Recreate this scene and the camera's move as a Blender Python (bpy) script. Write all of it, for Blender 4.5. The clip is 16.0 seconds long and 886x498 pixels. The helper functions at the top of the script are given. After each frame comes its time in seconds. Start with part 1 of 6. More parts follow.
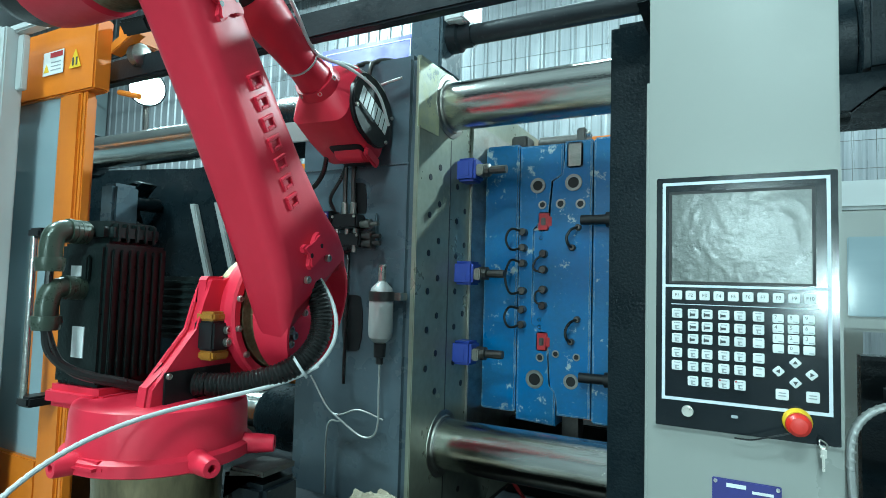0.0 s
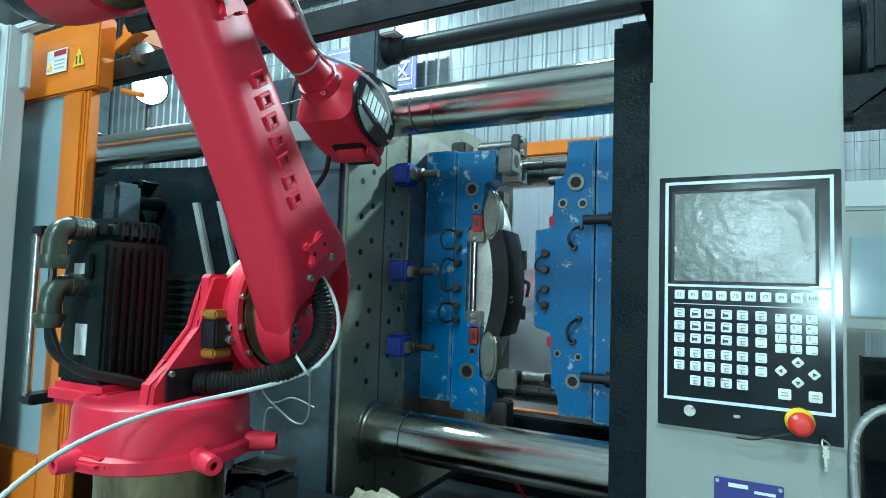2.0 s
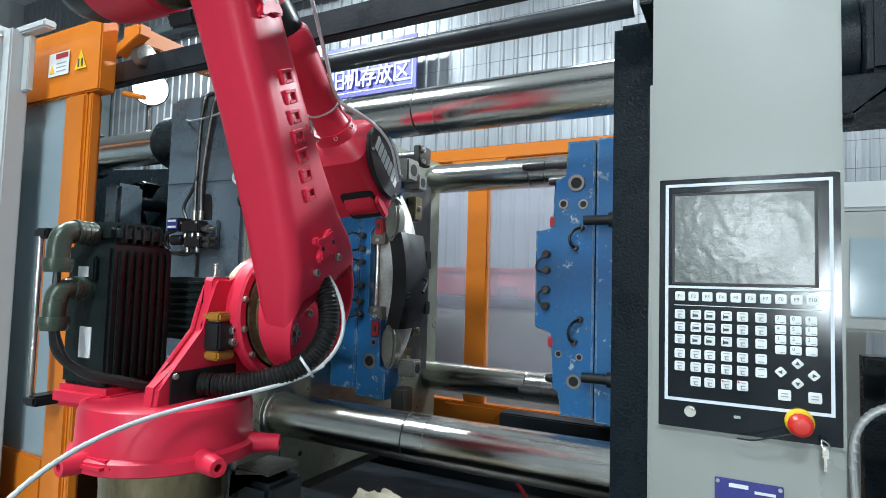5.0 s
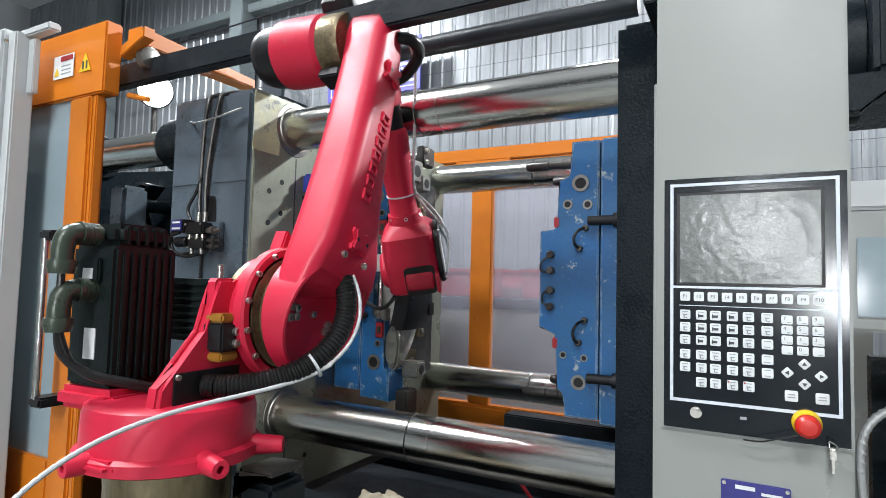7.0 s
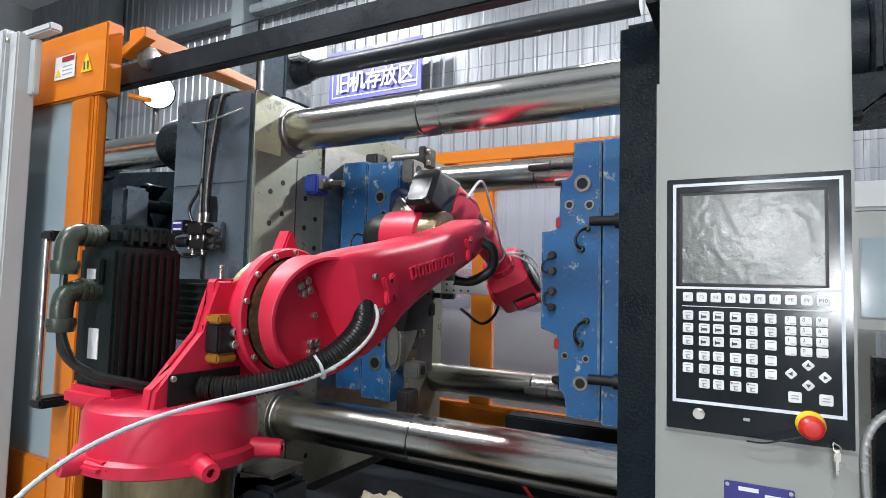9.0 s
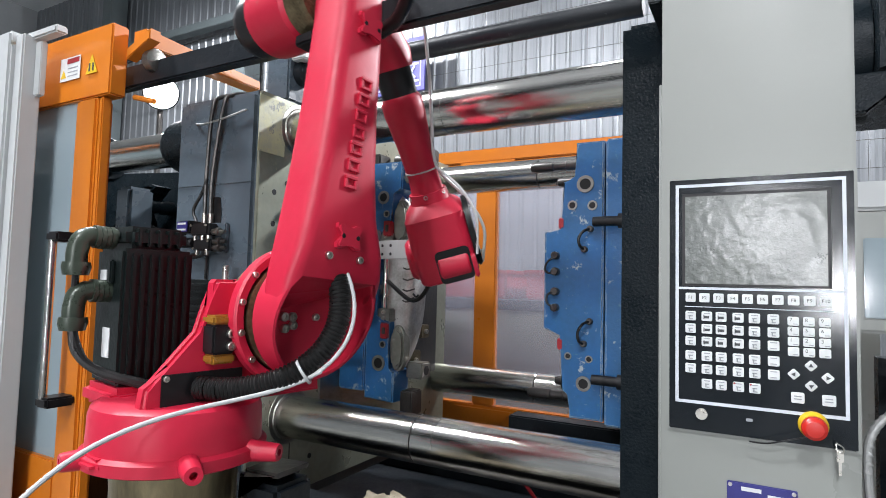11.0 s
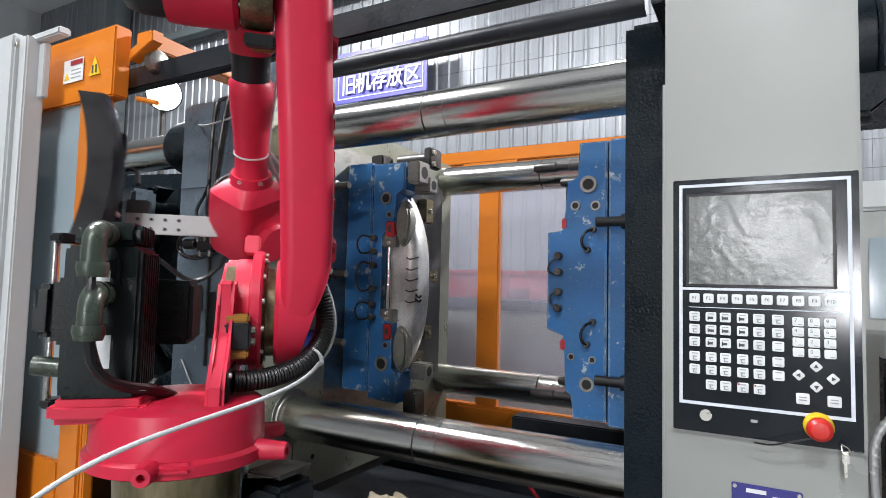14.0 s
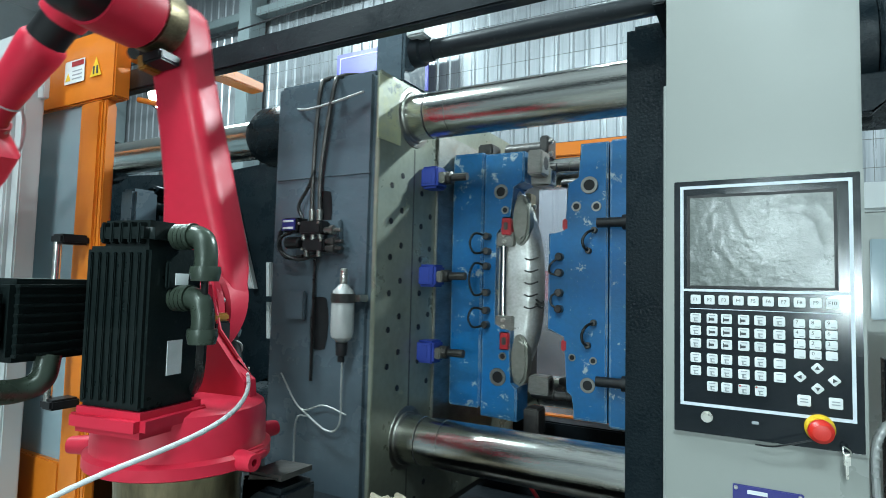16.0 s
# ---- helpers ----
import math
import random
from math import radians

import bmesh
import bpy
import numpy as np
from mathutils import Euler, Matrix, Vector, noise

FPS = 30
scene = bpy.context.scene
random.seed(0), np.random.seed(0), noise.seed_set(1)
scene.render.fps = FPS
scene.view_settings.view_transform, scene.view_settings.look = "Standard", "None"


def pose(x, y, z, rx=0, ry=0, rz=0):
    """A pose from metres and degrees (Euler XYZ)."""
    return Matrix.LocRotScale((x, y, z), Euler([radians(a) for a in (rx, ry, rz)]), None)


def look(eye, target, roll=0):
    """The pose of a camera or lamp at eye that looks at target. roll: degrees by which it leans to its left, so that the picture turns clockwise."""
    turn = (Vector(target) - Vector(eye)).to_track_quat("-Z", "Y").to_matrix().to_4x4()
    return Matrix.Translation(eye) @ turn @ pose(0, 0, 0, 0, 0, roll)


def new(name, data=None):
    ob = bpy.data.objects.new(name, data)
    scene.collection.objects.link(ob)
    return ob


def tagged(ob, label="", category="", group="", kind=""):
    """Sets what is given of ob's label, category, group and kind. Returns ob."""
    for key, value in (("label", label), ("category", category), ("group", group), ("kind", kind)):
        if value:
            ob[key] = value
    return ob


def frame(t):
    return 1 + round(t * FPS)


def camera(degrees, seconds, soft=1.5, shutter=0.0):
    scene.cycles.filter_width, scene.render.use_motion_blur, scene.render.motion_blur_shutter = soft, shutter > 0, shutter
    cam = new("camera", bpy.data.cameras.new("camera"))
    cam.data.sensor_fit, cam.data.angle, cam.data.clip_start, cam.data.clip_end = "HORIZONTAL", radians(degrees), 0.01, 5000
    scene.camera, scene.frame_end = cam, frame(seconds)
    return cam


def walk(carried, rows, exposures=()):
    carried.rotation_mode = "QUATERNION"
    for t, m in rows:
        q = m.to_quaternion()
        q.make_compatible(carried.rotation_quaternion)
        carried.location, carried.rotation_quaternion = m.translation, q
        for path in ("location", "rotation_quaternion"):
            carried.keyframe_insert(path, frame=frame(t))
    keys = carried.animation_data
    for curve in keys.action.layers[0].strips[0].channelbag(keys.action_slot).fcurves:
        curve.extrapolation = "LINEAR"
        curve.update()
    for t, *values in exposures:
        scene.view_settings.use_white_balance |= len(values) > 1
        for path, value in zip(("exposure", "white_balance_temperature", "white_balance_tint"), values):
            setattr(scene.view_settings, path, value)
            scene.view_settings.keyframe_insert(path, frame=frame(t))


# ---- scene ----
cam = camera(75.2, 16.0, soft=0.7, shutter=0.4)
PATH = [
    (0, (0.246, 0.397, 1.328), (-0.686, 2.162, 1.448), 1.6),
    (0.5, (0.246, 0.397, 1.328), (-0.688, 2.161, 1.447), 1.7),
    (1, (0.247, 0.398, 1.328), (-0.691, 2.16, 1.448), 1.6),
    (1.5, (0.246, 0.396, 1.328), (-0.691, 2.159, 1.448), 1.6),
    (2, (0.245, 0.396, 1.326), (-0.692, 2.159, 1.446), 1.8),
    (2.5, (0.247, 0.397, 1.326), (-0.696, 2.157, 1.448), 1.6),
    (3, (0.244, 0.396, 1.326), (-0.695, 2.157, 1.446), 1.7),
    (3.5, (0.245, 0.392, 1.329), (-0.692, 2.155, 1.446), 1.7),
    (4, (0.245, 0.39, 1.331), (-0.687, 2.156, 1.445), 1.7),
    (6.5, (0.248, 0.393, 1.33), (-0.704, 2.148, 1.451), 1.5),
    (7, (0.246, 0.394, 1.33), (-0.706, 2.148, 1.45), 1.5),
    (7.5, (0.246, 0.395, 1.33), (-0.709, 2.148, 1.451), 1.5),
    (8, (0.245, 0.397, 1.331), (-0.709, 2.15, 1.452), 1.5),
    (8.5, (0.246, 0.396, 1.33), (-0.711, 2.148, 1.452), 1.5),
    (9, (0.244, 0.396, 1.33), (-0.712, 2.149, 1.452), 1.5),
    (11.5, (0.246, 0.393, 1.331), (-0.721, 2.139, 1.453), 1.5),
    (12, (0.246, 0.394, 1.332), (-0.721, 2.14, 1.453), 1.5),
    (12.5, (0.247, 0.393, 1.332), (-0.721, 2.138, 1.454), 1.4),
    (13, (0.245, 0.392, 1.332), (-0.722, 2.138, 1.454), 1.4),
    (13.5, (0.247, 0.394, 1.331), (-0.727, 2.137, 1.455), 1.4),
    (14, (0.245, 0.395, 1.331), (-0.729, 2.137, 1.455), 1.4),
    (14.5, (0.247, 0.393, 1.333), (-0.729, 2.134, 1.456), 1.4),
    (15, (0.245, 0.392, 1.335), (-0.727, 2.136, 1.456), 1.4),
    (15.5, (0.246, 0.393, 1.335), (-0.726, 2.136, 1.456), 1.4),
    (16, (0.245, 0.395, 1.333), (-0.732, 2.136, 1.457), 1.4),
]
EXPOSURES = [(0, 0.42, 5350, -20), (2.2, 0.42, 5150, -20), (3.2, 0.42, 5400, -16), (4.0, 0.42, 5600, -6), (6.4, 0.42, 6450, 11), (13.5, 0.42, 6550, 16), (15.0, 0.42, 6600, 14), (15.5, 0.41, 6400, 7), (16.0, 0.40, 5800, -6)]
# the plan below is drawn at four fifths of full size; UNIT brings it to metres
UNIT = 1.25
walk(cam, [(t, look(Vector(eye) * UNIT, Vector(target) * UNIT, roll)) for t, eye, target, roll in PATH], EXPOSURES)

# ---- light ----
world = bpy.data.worlds.new("hall_world")
scene.world = world
world.use_nodes = True
world.node_tree.nodes["Background"].inputs[0].default_value = (0.75, 0.85, 1.0, 1)
world.node_tree.nodes["Background"].inputs[1].default_value = 0.006


def area_lamp(name, eye, target, w, h, watts, color=(1, 1, 1)):
    data = bpy.data.lights.new(name, "AREA")
    data.shape, data.size, data.size_y, data.energy, data.color = "RECTANGLE", w * UNIT, h * UNIT, watts * UNIT ** 2, color
    ob = new(name, data)
    ob.matrix_world = look(Vector(eye) * UNIT, Vector(target) * UNIT)
    return tagged(ob, kind="structure")


COOL = (0.93, 0.98, 1.0)
for lx, ly, watts in ((-5.3, 3.2, 430), (-0.6, 3.9, 52), (-3.0, 0.2, 280), (0.7, -2.6, 150)):
    area_lamp("high_bay_light", (lx, ly, 5.6), (lx, ly, 0), 0.9, 0.5, watts, COOL)
area_lamp("flood_light", (0.55, -4.35, 4.5), (-0.3, 1.5, 1.3), 0.7, 0.5, 125, COOL)
area_lamp("flood_light", (2.2, 5.28, 4.42), (-0.5, 1.5, 1.5), 0.3, 0.2, 250, COOL)
area_lamp("work_light", (0.98, -4.35, 1.35), (-0.3, 1.5, 1.3), 0.2, 0.2, 36, COOL)
# unseen lamp, added to put the broad glow on the screen film
area_lamp("work_light", (0.3, -4.35, 1.98), (-0.3, 1.5, 1.3), 0.45, 0.36, 26, COOL)


# ---- materials ----
def mat(name, color, rough=0.5, metal=0.0, color2=None, scale=8.0, mix=0.5, bump=0.0, bump_scale=60.0, stretch=(1, 1, 1),
        wear=None, wear_amount=0.0, wear_scale=18.0, rough_var=0.15, coat=0.0, per_object=0.0, spec=0.5, coat_rough=0.03, edges=0.0, specks=None):
    """A painted, metal or plastic surface: large tone changes, fine grain, relief and patches of wear."""
    m = bpy.data.materials.new(name)
    m.use_nodes = True
    nt = m.node_tree
    n, l = nt.nodes, nt.links
    b = n["Principled BSDF"]
    b.inputs["Metallic"].default_value = metal
    b.inputs["Coat Weight"].default_value = coat
    b.inputs["Coat Roughness"].default_value = coat_rough
    b.inputs["Specular IOR Level"].default_value = spec
    tc = n.new("ShaderNodeTexCoord")
    mp = n.new("ShaderNodeMapping")
    mp.inputs["Scale"].default_value = stretch
    l.new(tc.outputs["Object"], mp.inputs["Vector"])
    n1 = n.new("ShaderNodeTexNoise")
    n1.inputs["Scale"].default_value, n1.inputs["Detail"].default_value = scale, 6
    n2 = n.new("ShaderNodeTexNoise")
    n2.inputs["Scale"].default_value, n2.inputs["Detail"].default_value = scale * 9, 4
    for k in (n1, n2):
        l.new(mp.outputs[0], k.inputs["Vector"])
    add = n.new("ShaderNodeMath")
    add.operation = "MULTIPLY_ADD"
    add.inputs[1].default_value, add.inputs[2].default_value = 0.4, 0.0
    l.new(n2.outputs["Fac"], add.inputs[0])
    sum_ = n.new("ShaderNodeMath")
    sum_.operation = "ADD"
    l.new(n1.outputs["Fac"], sum_.inputs[0])
    l.new(add.outputs[0], sum_.inputs[1])
    ramp = n.new("ShaderNodeMapRange")
    ramp.inputs[1].default_value, ramp.inputs[2].default_value = 0.45, 0.95
    ramp.inputs[3].default_value, ramp.inputs[4].default_value = 0.0, mix
    l.new(sum_.outputs[0], ramp.inputs[0])
    mx = n.new("ShaderNodeMix")
    mx.data_type = "RGBA"
    c2 = color2 or tuple(c * 0.72 for c in color)
    mx.inputs[6].default_value, mx.inputs[7].default_value = (*color, 1), (*c2, 1)
    l.new(ramp.outputs[0], mx.inputs[0])
    out = mx.outputs[2]
    if wear:
        n3 = n.new("ShaderNodeTexNoise")
        n3.inputs["Scale"].default_value, n3.inputs["Detail"].default_value = wear_scale, 8
        n3.inputs["Roughness"].default_value = 0.72
        l.new(tc.outputs["Object"], n3.inputs["Vector"])
        r3 = n.new("ShaderNodeMapRange")
        edge = 0.72 - 0.3 * wear_amount
        r3.inputs[1].default_value, r3.inputs[2].default_value = edge, edge + 0.04
        l.new(n3.outputs["Fac"], r3.inputs[0])
        m3 = n.new("ShaderNodeMix")
        m3.data_type = "RGBA"
        m3.inputs[7].default_value = (*wear, 1)
        l.new(out, m3.inputs[6])
        l.new(r3.outputs[0], m3.inputs[0])
        out = m3.outputs[2]
    if specks:
        n4 = n.new("ShaderNodeTexNoise")
        n4.inputs["Scale"].default_value, n4.inputs["Detail"].default_value = 75, 5
        n4.inputs["Roughness"].default_value = 0.7
        l.new(mp.outputs[0], n4.inputs["Vector"])
        r4 = n.new("ShaderNodeMapRange")
        r4.inputs[1].default_value, r4.inputs[2].default_value = 0.62, 0.68
        l.new(n4.outputs["Fac"], r4.inputs[0])
        m4 = n.new("ShaderNodeMix")
        m4.data_type = "RGBA"
        m4.inputs[7].default_value = (*specks, 1)
        l.new(out, m4.inputs[6])
        l.new(r4.outputs[0], m4.inputs[0])
        out = m4.outputs[2]
    if edges:
        # paint knocked off along the edges
        bv = n.new("ShaderNodeBevel")
        bv.samples = 4
        bv.inputs["Radius"].default_value = edges
        ge = n.new("ShaderNodeNewGeometry")
        dt = n.new("ShaderNodeVectorMath")
        dt.operation = "DOT_PRODUCT"
        l.new(bv.outputs[0], dt.inputs[0])
        l.new(ge.outputs["Normal"], dt.inputs[1])
        n5 = n.new("ShaderNodeTexNoise")
        n5.inputs["Scale"].default_value, n5.inputs["Detail"].default_value = 38, 6
        l.new(tc.outputs["Object"], n5.inputs["Vector"])
        s5 = n.new("ShaderNodeMath")
        s5.operation = "MULTIPLY_ADD"
        l.new(n5.outputs["Fac"], s5.inputs[0])
        s5.inputs[1].default_value = 1.3
        l.new(dt.outputs["Value"], s5.inputs[2])
        r5 = n.new("ShaderNodeMapRange")
        r5.inputs[1].default_value, r5.inputs[2].default_value = 1.42, 1.3
        r5.inputs[3].default_value, r5.inputs[4].default_value = 0.0, 0.9
        l.new(s5.outputs[0], r5.inputs[0])
        m5 = n.new("ShaderNodeMix")
        m5.data_type = "RGBA"
        m5.inputs[7].default_value = (*(wear or specks), 1)
        l.new(out, m5.inputs[6])
        l.new(r5.outputs[0], m5.inputs[0])
        out = m5.outputs[2]
    if per_object:
        oi = n.new("ShaderNodeObjectInfo")
        hv = n.new("ShaderNodeHueSaturation")
        mr = n.new("ShaderNodeMapRange")
        mr.inputs[3].default_value, mr.inputs[4].default_value = 1 - per_object, 1 + per_object
        l.new(oi.outputs["Random"], mr.inputs[0])
        l.new(mr.outputs[0], hv.inputs["Value"])
        l.new(out, hv.inputs["Color"])
        out = hv.outputs[0]
    l.new(out, b.inputs["Base Color"])
    rr = n.new("ShaderNodeMapRange")
    rr.inputs[1].default_value, rr.inputs[2].default_value = 0.3, 0.9
    rr.inputs[3].default_value, rr.inputs[4].default_value = max(0.03, rough - rough_var), min(1, rough + rough_var)
    l.new(sum_.outputs[0], rr.inputs[0])
    l.new(rr.outputs[0], b.inputs["Roughness"])
    if bump:
        nb = n.new("ShaderNodeTexNoise")
        nb.inputs["Scale"].default_value, nb.inputs["Detail"].default_value = bump_scale, 3
        l.new(mp.outputs[0], nb.inputs["Vector"])
        bp = n.new("ShaderNodeBump")
        bp.inputs["Strength"].default_value, bp.inputs["Distance"].default_value = bump, 0.004
        l.new(nb.outputs["Fac"], bp.inputs["Height"])
        l.new(bp.outputs[0], b.inputs["Normal"])
    return m


def glow(name, color, strength):
    m = bpy.data.materials.new(name)
    m.use_nodes = True
    b = m.node_tree.nodes["Principled BSDF"]
    b.inputs["Base Color"].default_value = (0.8, 0.8, 0.8, 1)
    b.inputs["Emission Color"].default_value = (*color, 1)
    b.inputs["Emission Strength"].default_value = strength
    return m


RED = mat("red_robot_paint", (0.56, 0.018, 0.050), 0.38, color2=(0.49, 0.013, 0.038), scale=6, mix=0.7, bump=0.035, bump_scale=420, wear=(0.44, 0.045, 0.06), wear_amount=0.12, wear_scale=9, spec=0.4)
ORANGE = mat("orange_gate_paint", (0.64, 0.185, 0.011), 0.33, color2=(0.54, 0.145, 0.010), scale=3, bump=0.03, bump_scale=150, coat=0.2)
DARK = mat("dark_slate_machine_paint", (0.082, 0.108, 0.130), 0.24, color2=(0.058, 0.078, 0.096), scale=4, mix=0.7, bump=0.35, bump_scale=26, wear=(0.11, 0.13, 0.14), wear_amount=0.2, wear_scale=9, specks=(0.10, 0.12, 0.13), edges=0.004)
BLACKPAINT = mat("black_green_cast_paint", (0.005, 0.009, 0.012), 0.24, color2=(0.010, 0.015, 0.018), scale=12, bump=0.3, bump_scale=170, spec=0.1, wear=(0.022, 0.029, 0.033), wear_amount=0.25, wear_scale=30)
BEAMPAINT = mat("black_beam_paint", (0.008, 0.011, 0.014), 0.36, color2=(0.016, 0.019, 0.023), scale=6, bump=0.15, bump_scale=80, spec=0.3, specks=(0.03, 0.035, 0.04))
CHROME = mat("chromed_tie_bar", (0.76, 0.75, 0.71), 0.12, 1.0, color2=(0.46, 0.45, 0.41), scale=3, mix=0.9, stretch=(0.5, 14, 14), bump=0.10, bump_scale=50, rough_var=0.06)
STEEL = mat("ground_steel", (0.36, 0.35, 0.32), 0.36, 1.0, color2=(0.2, 0.2, 0.185), scale=14, mix=0.8, stretch=(1, 1, 2.5), bump=0.06, bump_scale=120)
GREASY = mat("greasy_gearbox_metal", (0.32, 0.26, 0.15), 0.33, 0.8, color2=(0.05, 0.035, 0.02), scale=16, mix=0.9, bump=0.4, bump_scale=60, wear=(0.42, 0.36, 0.24), wear_amount=0.3, wear_scale=20)
BRASSY = mat("worn_brassy_pedestal", (0.46, 0.38, 0.22), 0.3, 0.9, color2=(0.09, 0.08, 0.055), scale=9, mix=0.9, stretch=(1, 1, 0.3), bump=0.2, bump_scale=80)
PLATEN = mat("oily_platen_steel", (0.34, 0.355, 0.28), 0.3, 0.55, color2=(0.20, 0.215, 0.17), scale=5, mix=0.8, bump=0.08, bump_scale=50, wear=(0.40, 0.39, 0.26), wear_amount=0.3, wear_scale=5, rough_var=0.14)
YELLOWGREASE = mat("yellowed_greasy_paint", (0.5, 0.5, 0.27), 0.34, color2=(0.36, 0.38, 0.32), scale=22, mix=1.0, bump=0.2, wear=(0.22, 0.24, 0.22), wear_amount=0.5, wear_scale=16)
BLUE = mat("blue_mould_paint", (0.016, 0.12, 0.33), 0.34, color2=(0.013, 0.085, 0.18), scale=7, mix=0.85, bump=0.14, bump_scale=110, wear=(0.34, 0.40, 0.42), wear_amount=0.42, wear_scale=15, specks=(0.05, 0.16, 0.26), edges=0.005)
CLAMPBLUE = mat("navy_clamp_paint", (0.018, 0.035, 0.22), 0.42, color2=(0.03, 0.05, 0.28), scale=20, bump=0.1)
MOULDSTEEL = mat("polished_mould_core_steel", (0.66, 0.66, 0.64), 0.34, 0.6, color2=(0.28, 0.27, 0.24), scale=14, mix=0.9, bump=0.12, bump_scale=70)
CORESTEEL = mat("dull_core_steel", (0.30, 0.30, 0.26), 0.38, 0.7, color2=(0.14, 0.14, 0.12), scale=9, mix=0.8, bump=0.12, bump_scale=50)
DARKSTEEL = mat("dark_oily_steel", (0.06, 0.06, 0.06), 0.35, 0.8, color2=(0.13, 0.12, 0.11), scale=15, mix=0.8, bump=0.2)
BLACKPLASTIC = mat("black_plastic", (0.008, 0.008, 0.009), 0.36, color2=(0.014, 0.014, 0.015), scale=20, bump=0.05, spec=0.35)
RUBBER = mat("black_ribbed_hose", (0.009, 0.009, 0.009), 0.3, color2=(0.015, 0.015, 0.015), scale=30, spec=0.4)
MOTORBLACK = mat("black_motor_casing", (0.006, 0.010, 0.010), 0.3, color2=(0.014, 0.019, 0.018), scale=9, bump=0.15, bump_scale=150, spec=0.22, specks=(0.022, 0.028, 0.027))
OLIVE = mat("olive_green_connector", (0.050, 0.066, 0.048), 0.28, 0.2, color2=(0.026, 0.036, 0.027), scale=25, bump=0.1)
GREYPAINT = mat("light_grey_cabinet_paint", (0.262, 0.276, 0.256), 0.3, color2=(0.246, 0.259, 0.240), scale=2, mix=0.6, bump=0.02, bump_scale=300)
WHITEPAINT = mat("off_white_cover_paint", (0.50, 0.52, 0.52), 0.4, color2=(0.44, 0.46, 0.46), scale=3)
PANELBLACK = mat("black_control_panel_foil", (0.004, 0.007, 0.010), 0.13, color2=(0.008, 0.011, 0.014), scale=10, bump=0.02, bump_scale=25, rough_var=0.05)
WHITELINE = mat("white_printed_line", (0.62, 0.66, 0.72), 0.4, scale=30)
KEYWHITE = mat("white_key_cap", (0.68, 0.70, 0.70), 0.38, color2=(0.6, 0.62, 0.62), scale=40, per_object=0.05)
KEYINK = mat("dark_key_print", (0.05, 0.055, 0.06), 0.5, scale=60)
KEYGREY = mat("grey_key_print", (0.32, 0.34, 0.36), 0.5, scale=60)
SCREENFILM = mat("wrinkled_screen_film", (0.05, 0.06, 0.054), 0.30, color2=(0.095, 0.108, 0.094), scale=24, mix=0.9, bump=0.22, bump_scale=240, rough_var=0.08, coat=0.8, coat_rough=0.2)
ESTOPRED = mat("red_mushroom_button", (0.55, 0.02, 0.012), 0.35, scale=20)
YELLOW = mat("yellow_collar", (0.75, 0.5, 0.02), 0.4, scale=30)
AMBER = mat("amber_polyurethane_pad", (0.36, 0.17, 0.025), 0.25, color2=(0.2, 0.085, 0.012), scale=20, mix=0.8)
BOLT = mat("zinc_bolt", (0.62, 0.60, 0.55), 0.28, 1.0, scale=40)
LABELWHITE = mat("white_label", (0.7, 0.72, 0.72), 0.45, scale=40)
LABELBLUE = mat("blue_name_plate", (0.03, 0.03, 0.19), 0.35, scale=40)
SIGNBLUE = mat("violet_blue_sign_sheet", (0.055, 0.05, 0.29), 0.4, color2=(0.07, 0.065, 0.33), scale=3)
SIGNWHITE = mat("white_sign_lettering", (0.55, 0.57, 0.64), 0.5, scale=20)
WALLSHEET = mat("galvanised_corrugated_sheet", (0.27, 0.285, 0.30), 0.3, 0.35, color2=(0.16, 0.175, 0.19), scale=2.2, mix=0.9, stretch=(9, 1, 0.25), bump=0.25, bump_scale=12, rough_var=0.12, per_object=0.12)
CONCRETE = mat("grey_concrete_floor", (0.17, 0.175, 0.17), 0.5, color2=(0.115, 0.12, 0.115), scale=2, bump=0.1)
POSTGREY = mat("grey_green_column_paint", (0.12, 0.145, 0.15), 0.45, color2=(0.09, 0.11, 0.115), scale=3, bump=0.05)
# darker copy of the hall wall colour, so glossy black parts reflect less
DARKENEDWALL = mat("dim_far_hall_wall", (0.2, 0.21, 0.22), 0.7, color2=(0.11, 0.12, 0.13), scale=1.2)
HALLPAINT = mat("pale_hall_wall", (0.42, 0.44, 0.45), 0.6, color2=(0.34, 0.36, 0.37), scale=1.5)
ROOFSHEET = mat("pale_roof_sheet", (0.7, 0.72, 0.74), 0.5, scale=2)
AIRTUBE = mat("white_air_tube", (0.58, 0.60, 0.60), 0.3, scale=30)
CLOTH = mat("grey_brown_rag_cloth", (0.36, 0.32, 0.24), 0.9, color2=(0.24, 0.21, 0.15), scale=20, bump=0.6, bump_scale=260)
CLOTHPALE = mat("pale_rag_cloth", (0.5, 0.49, 0.45), 0.9, color2=(0.38, 0.37, 0.33), scale=20, bump=0.6, bump_scale=260)
REDPLASTIC = mat("red_plastic", (0.34, 0.015, 0.022), 0.4, scale=20)
ACCGREY = mat("silver_grey_lacquer", (0.42, 0.43, 0.42), 0.4, 0.3, color2=(0.36, 0.37, 0.36), scale=12)
GLARE = glow("lamp_face", (0.97, 0.99, 1.0), 90)
FIXTURE = glow("high_bay_face", (0.97, 0.99, 1.0), 8)


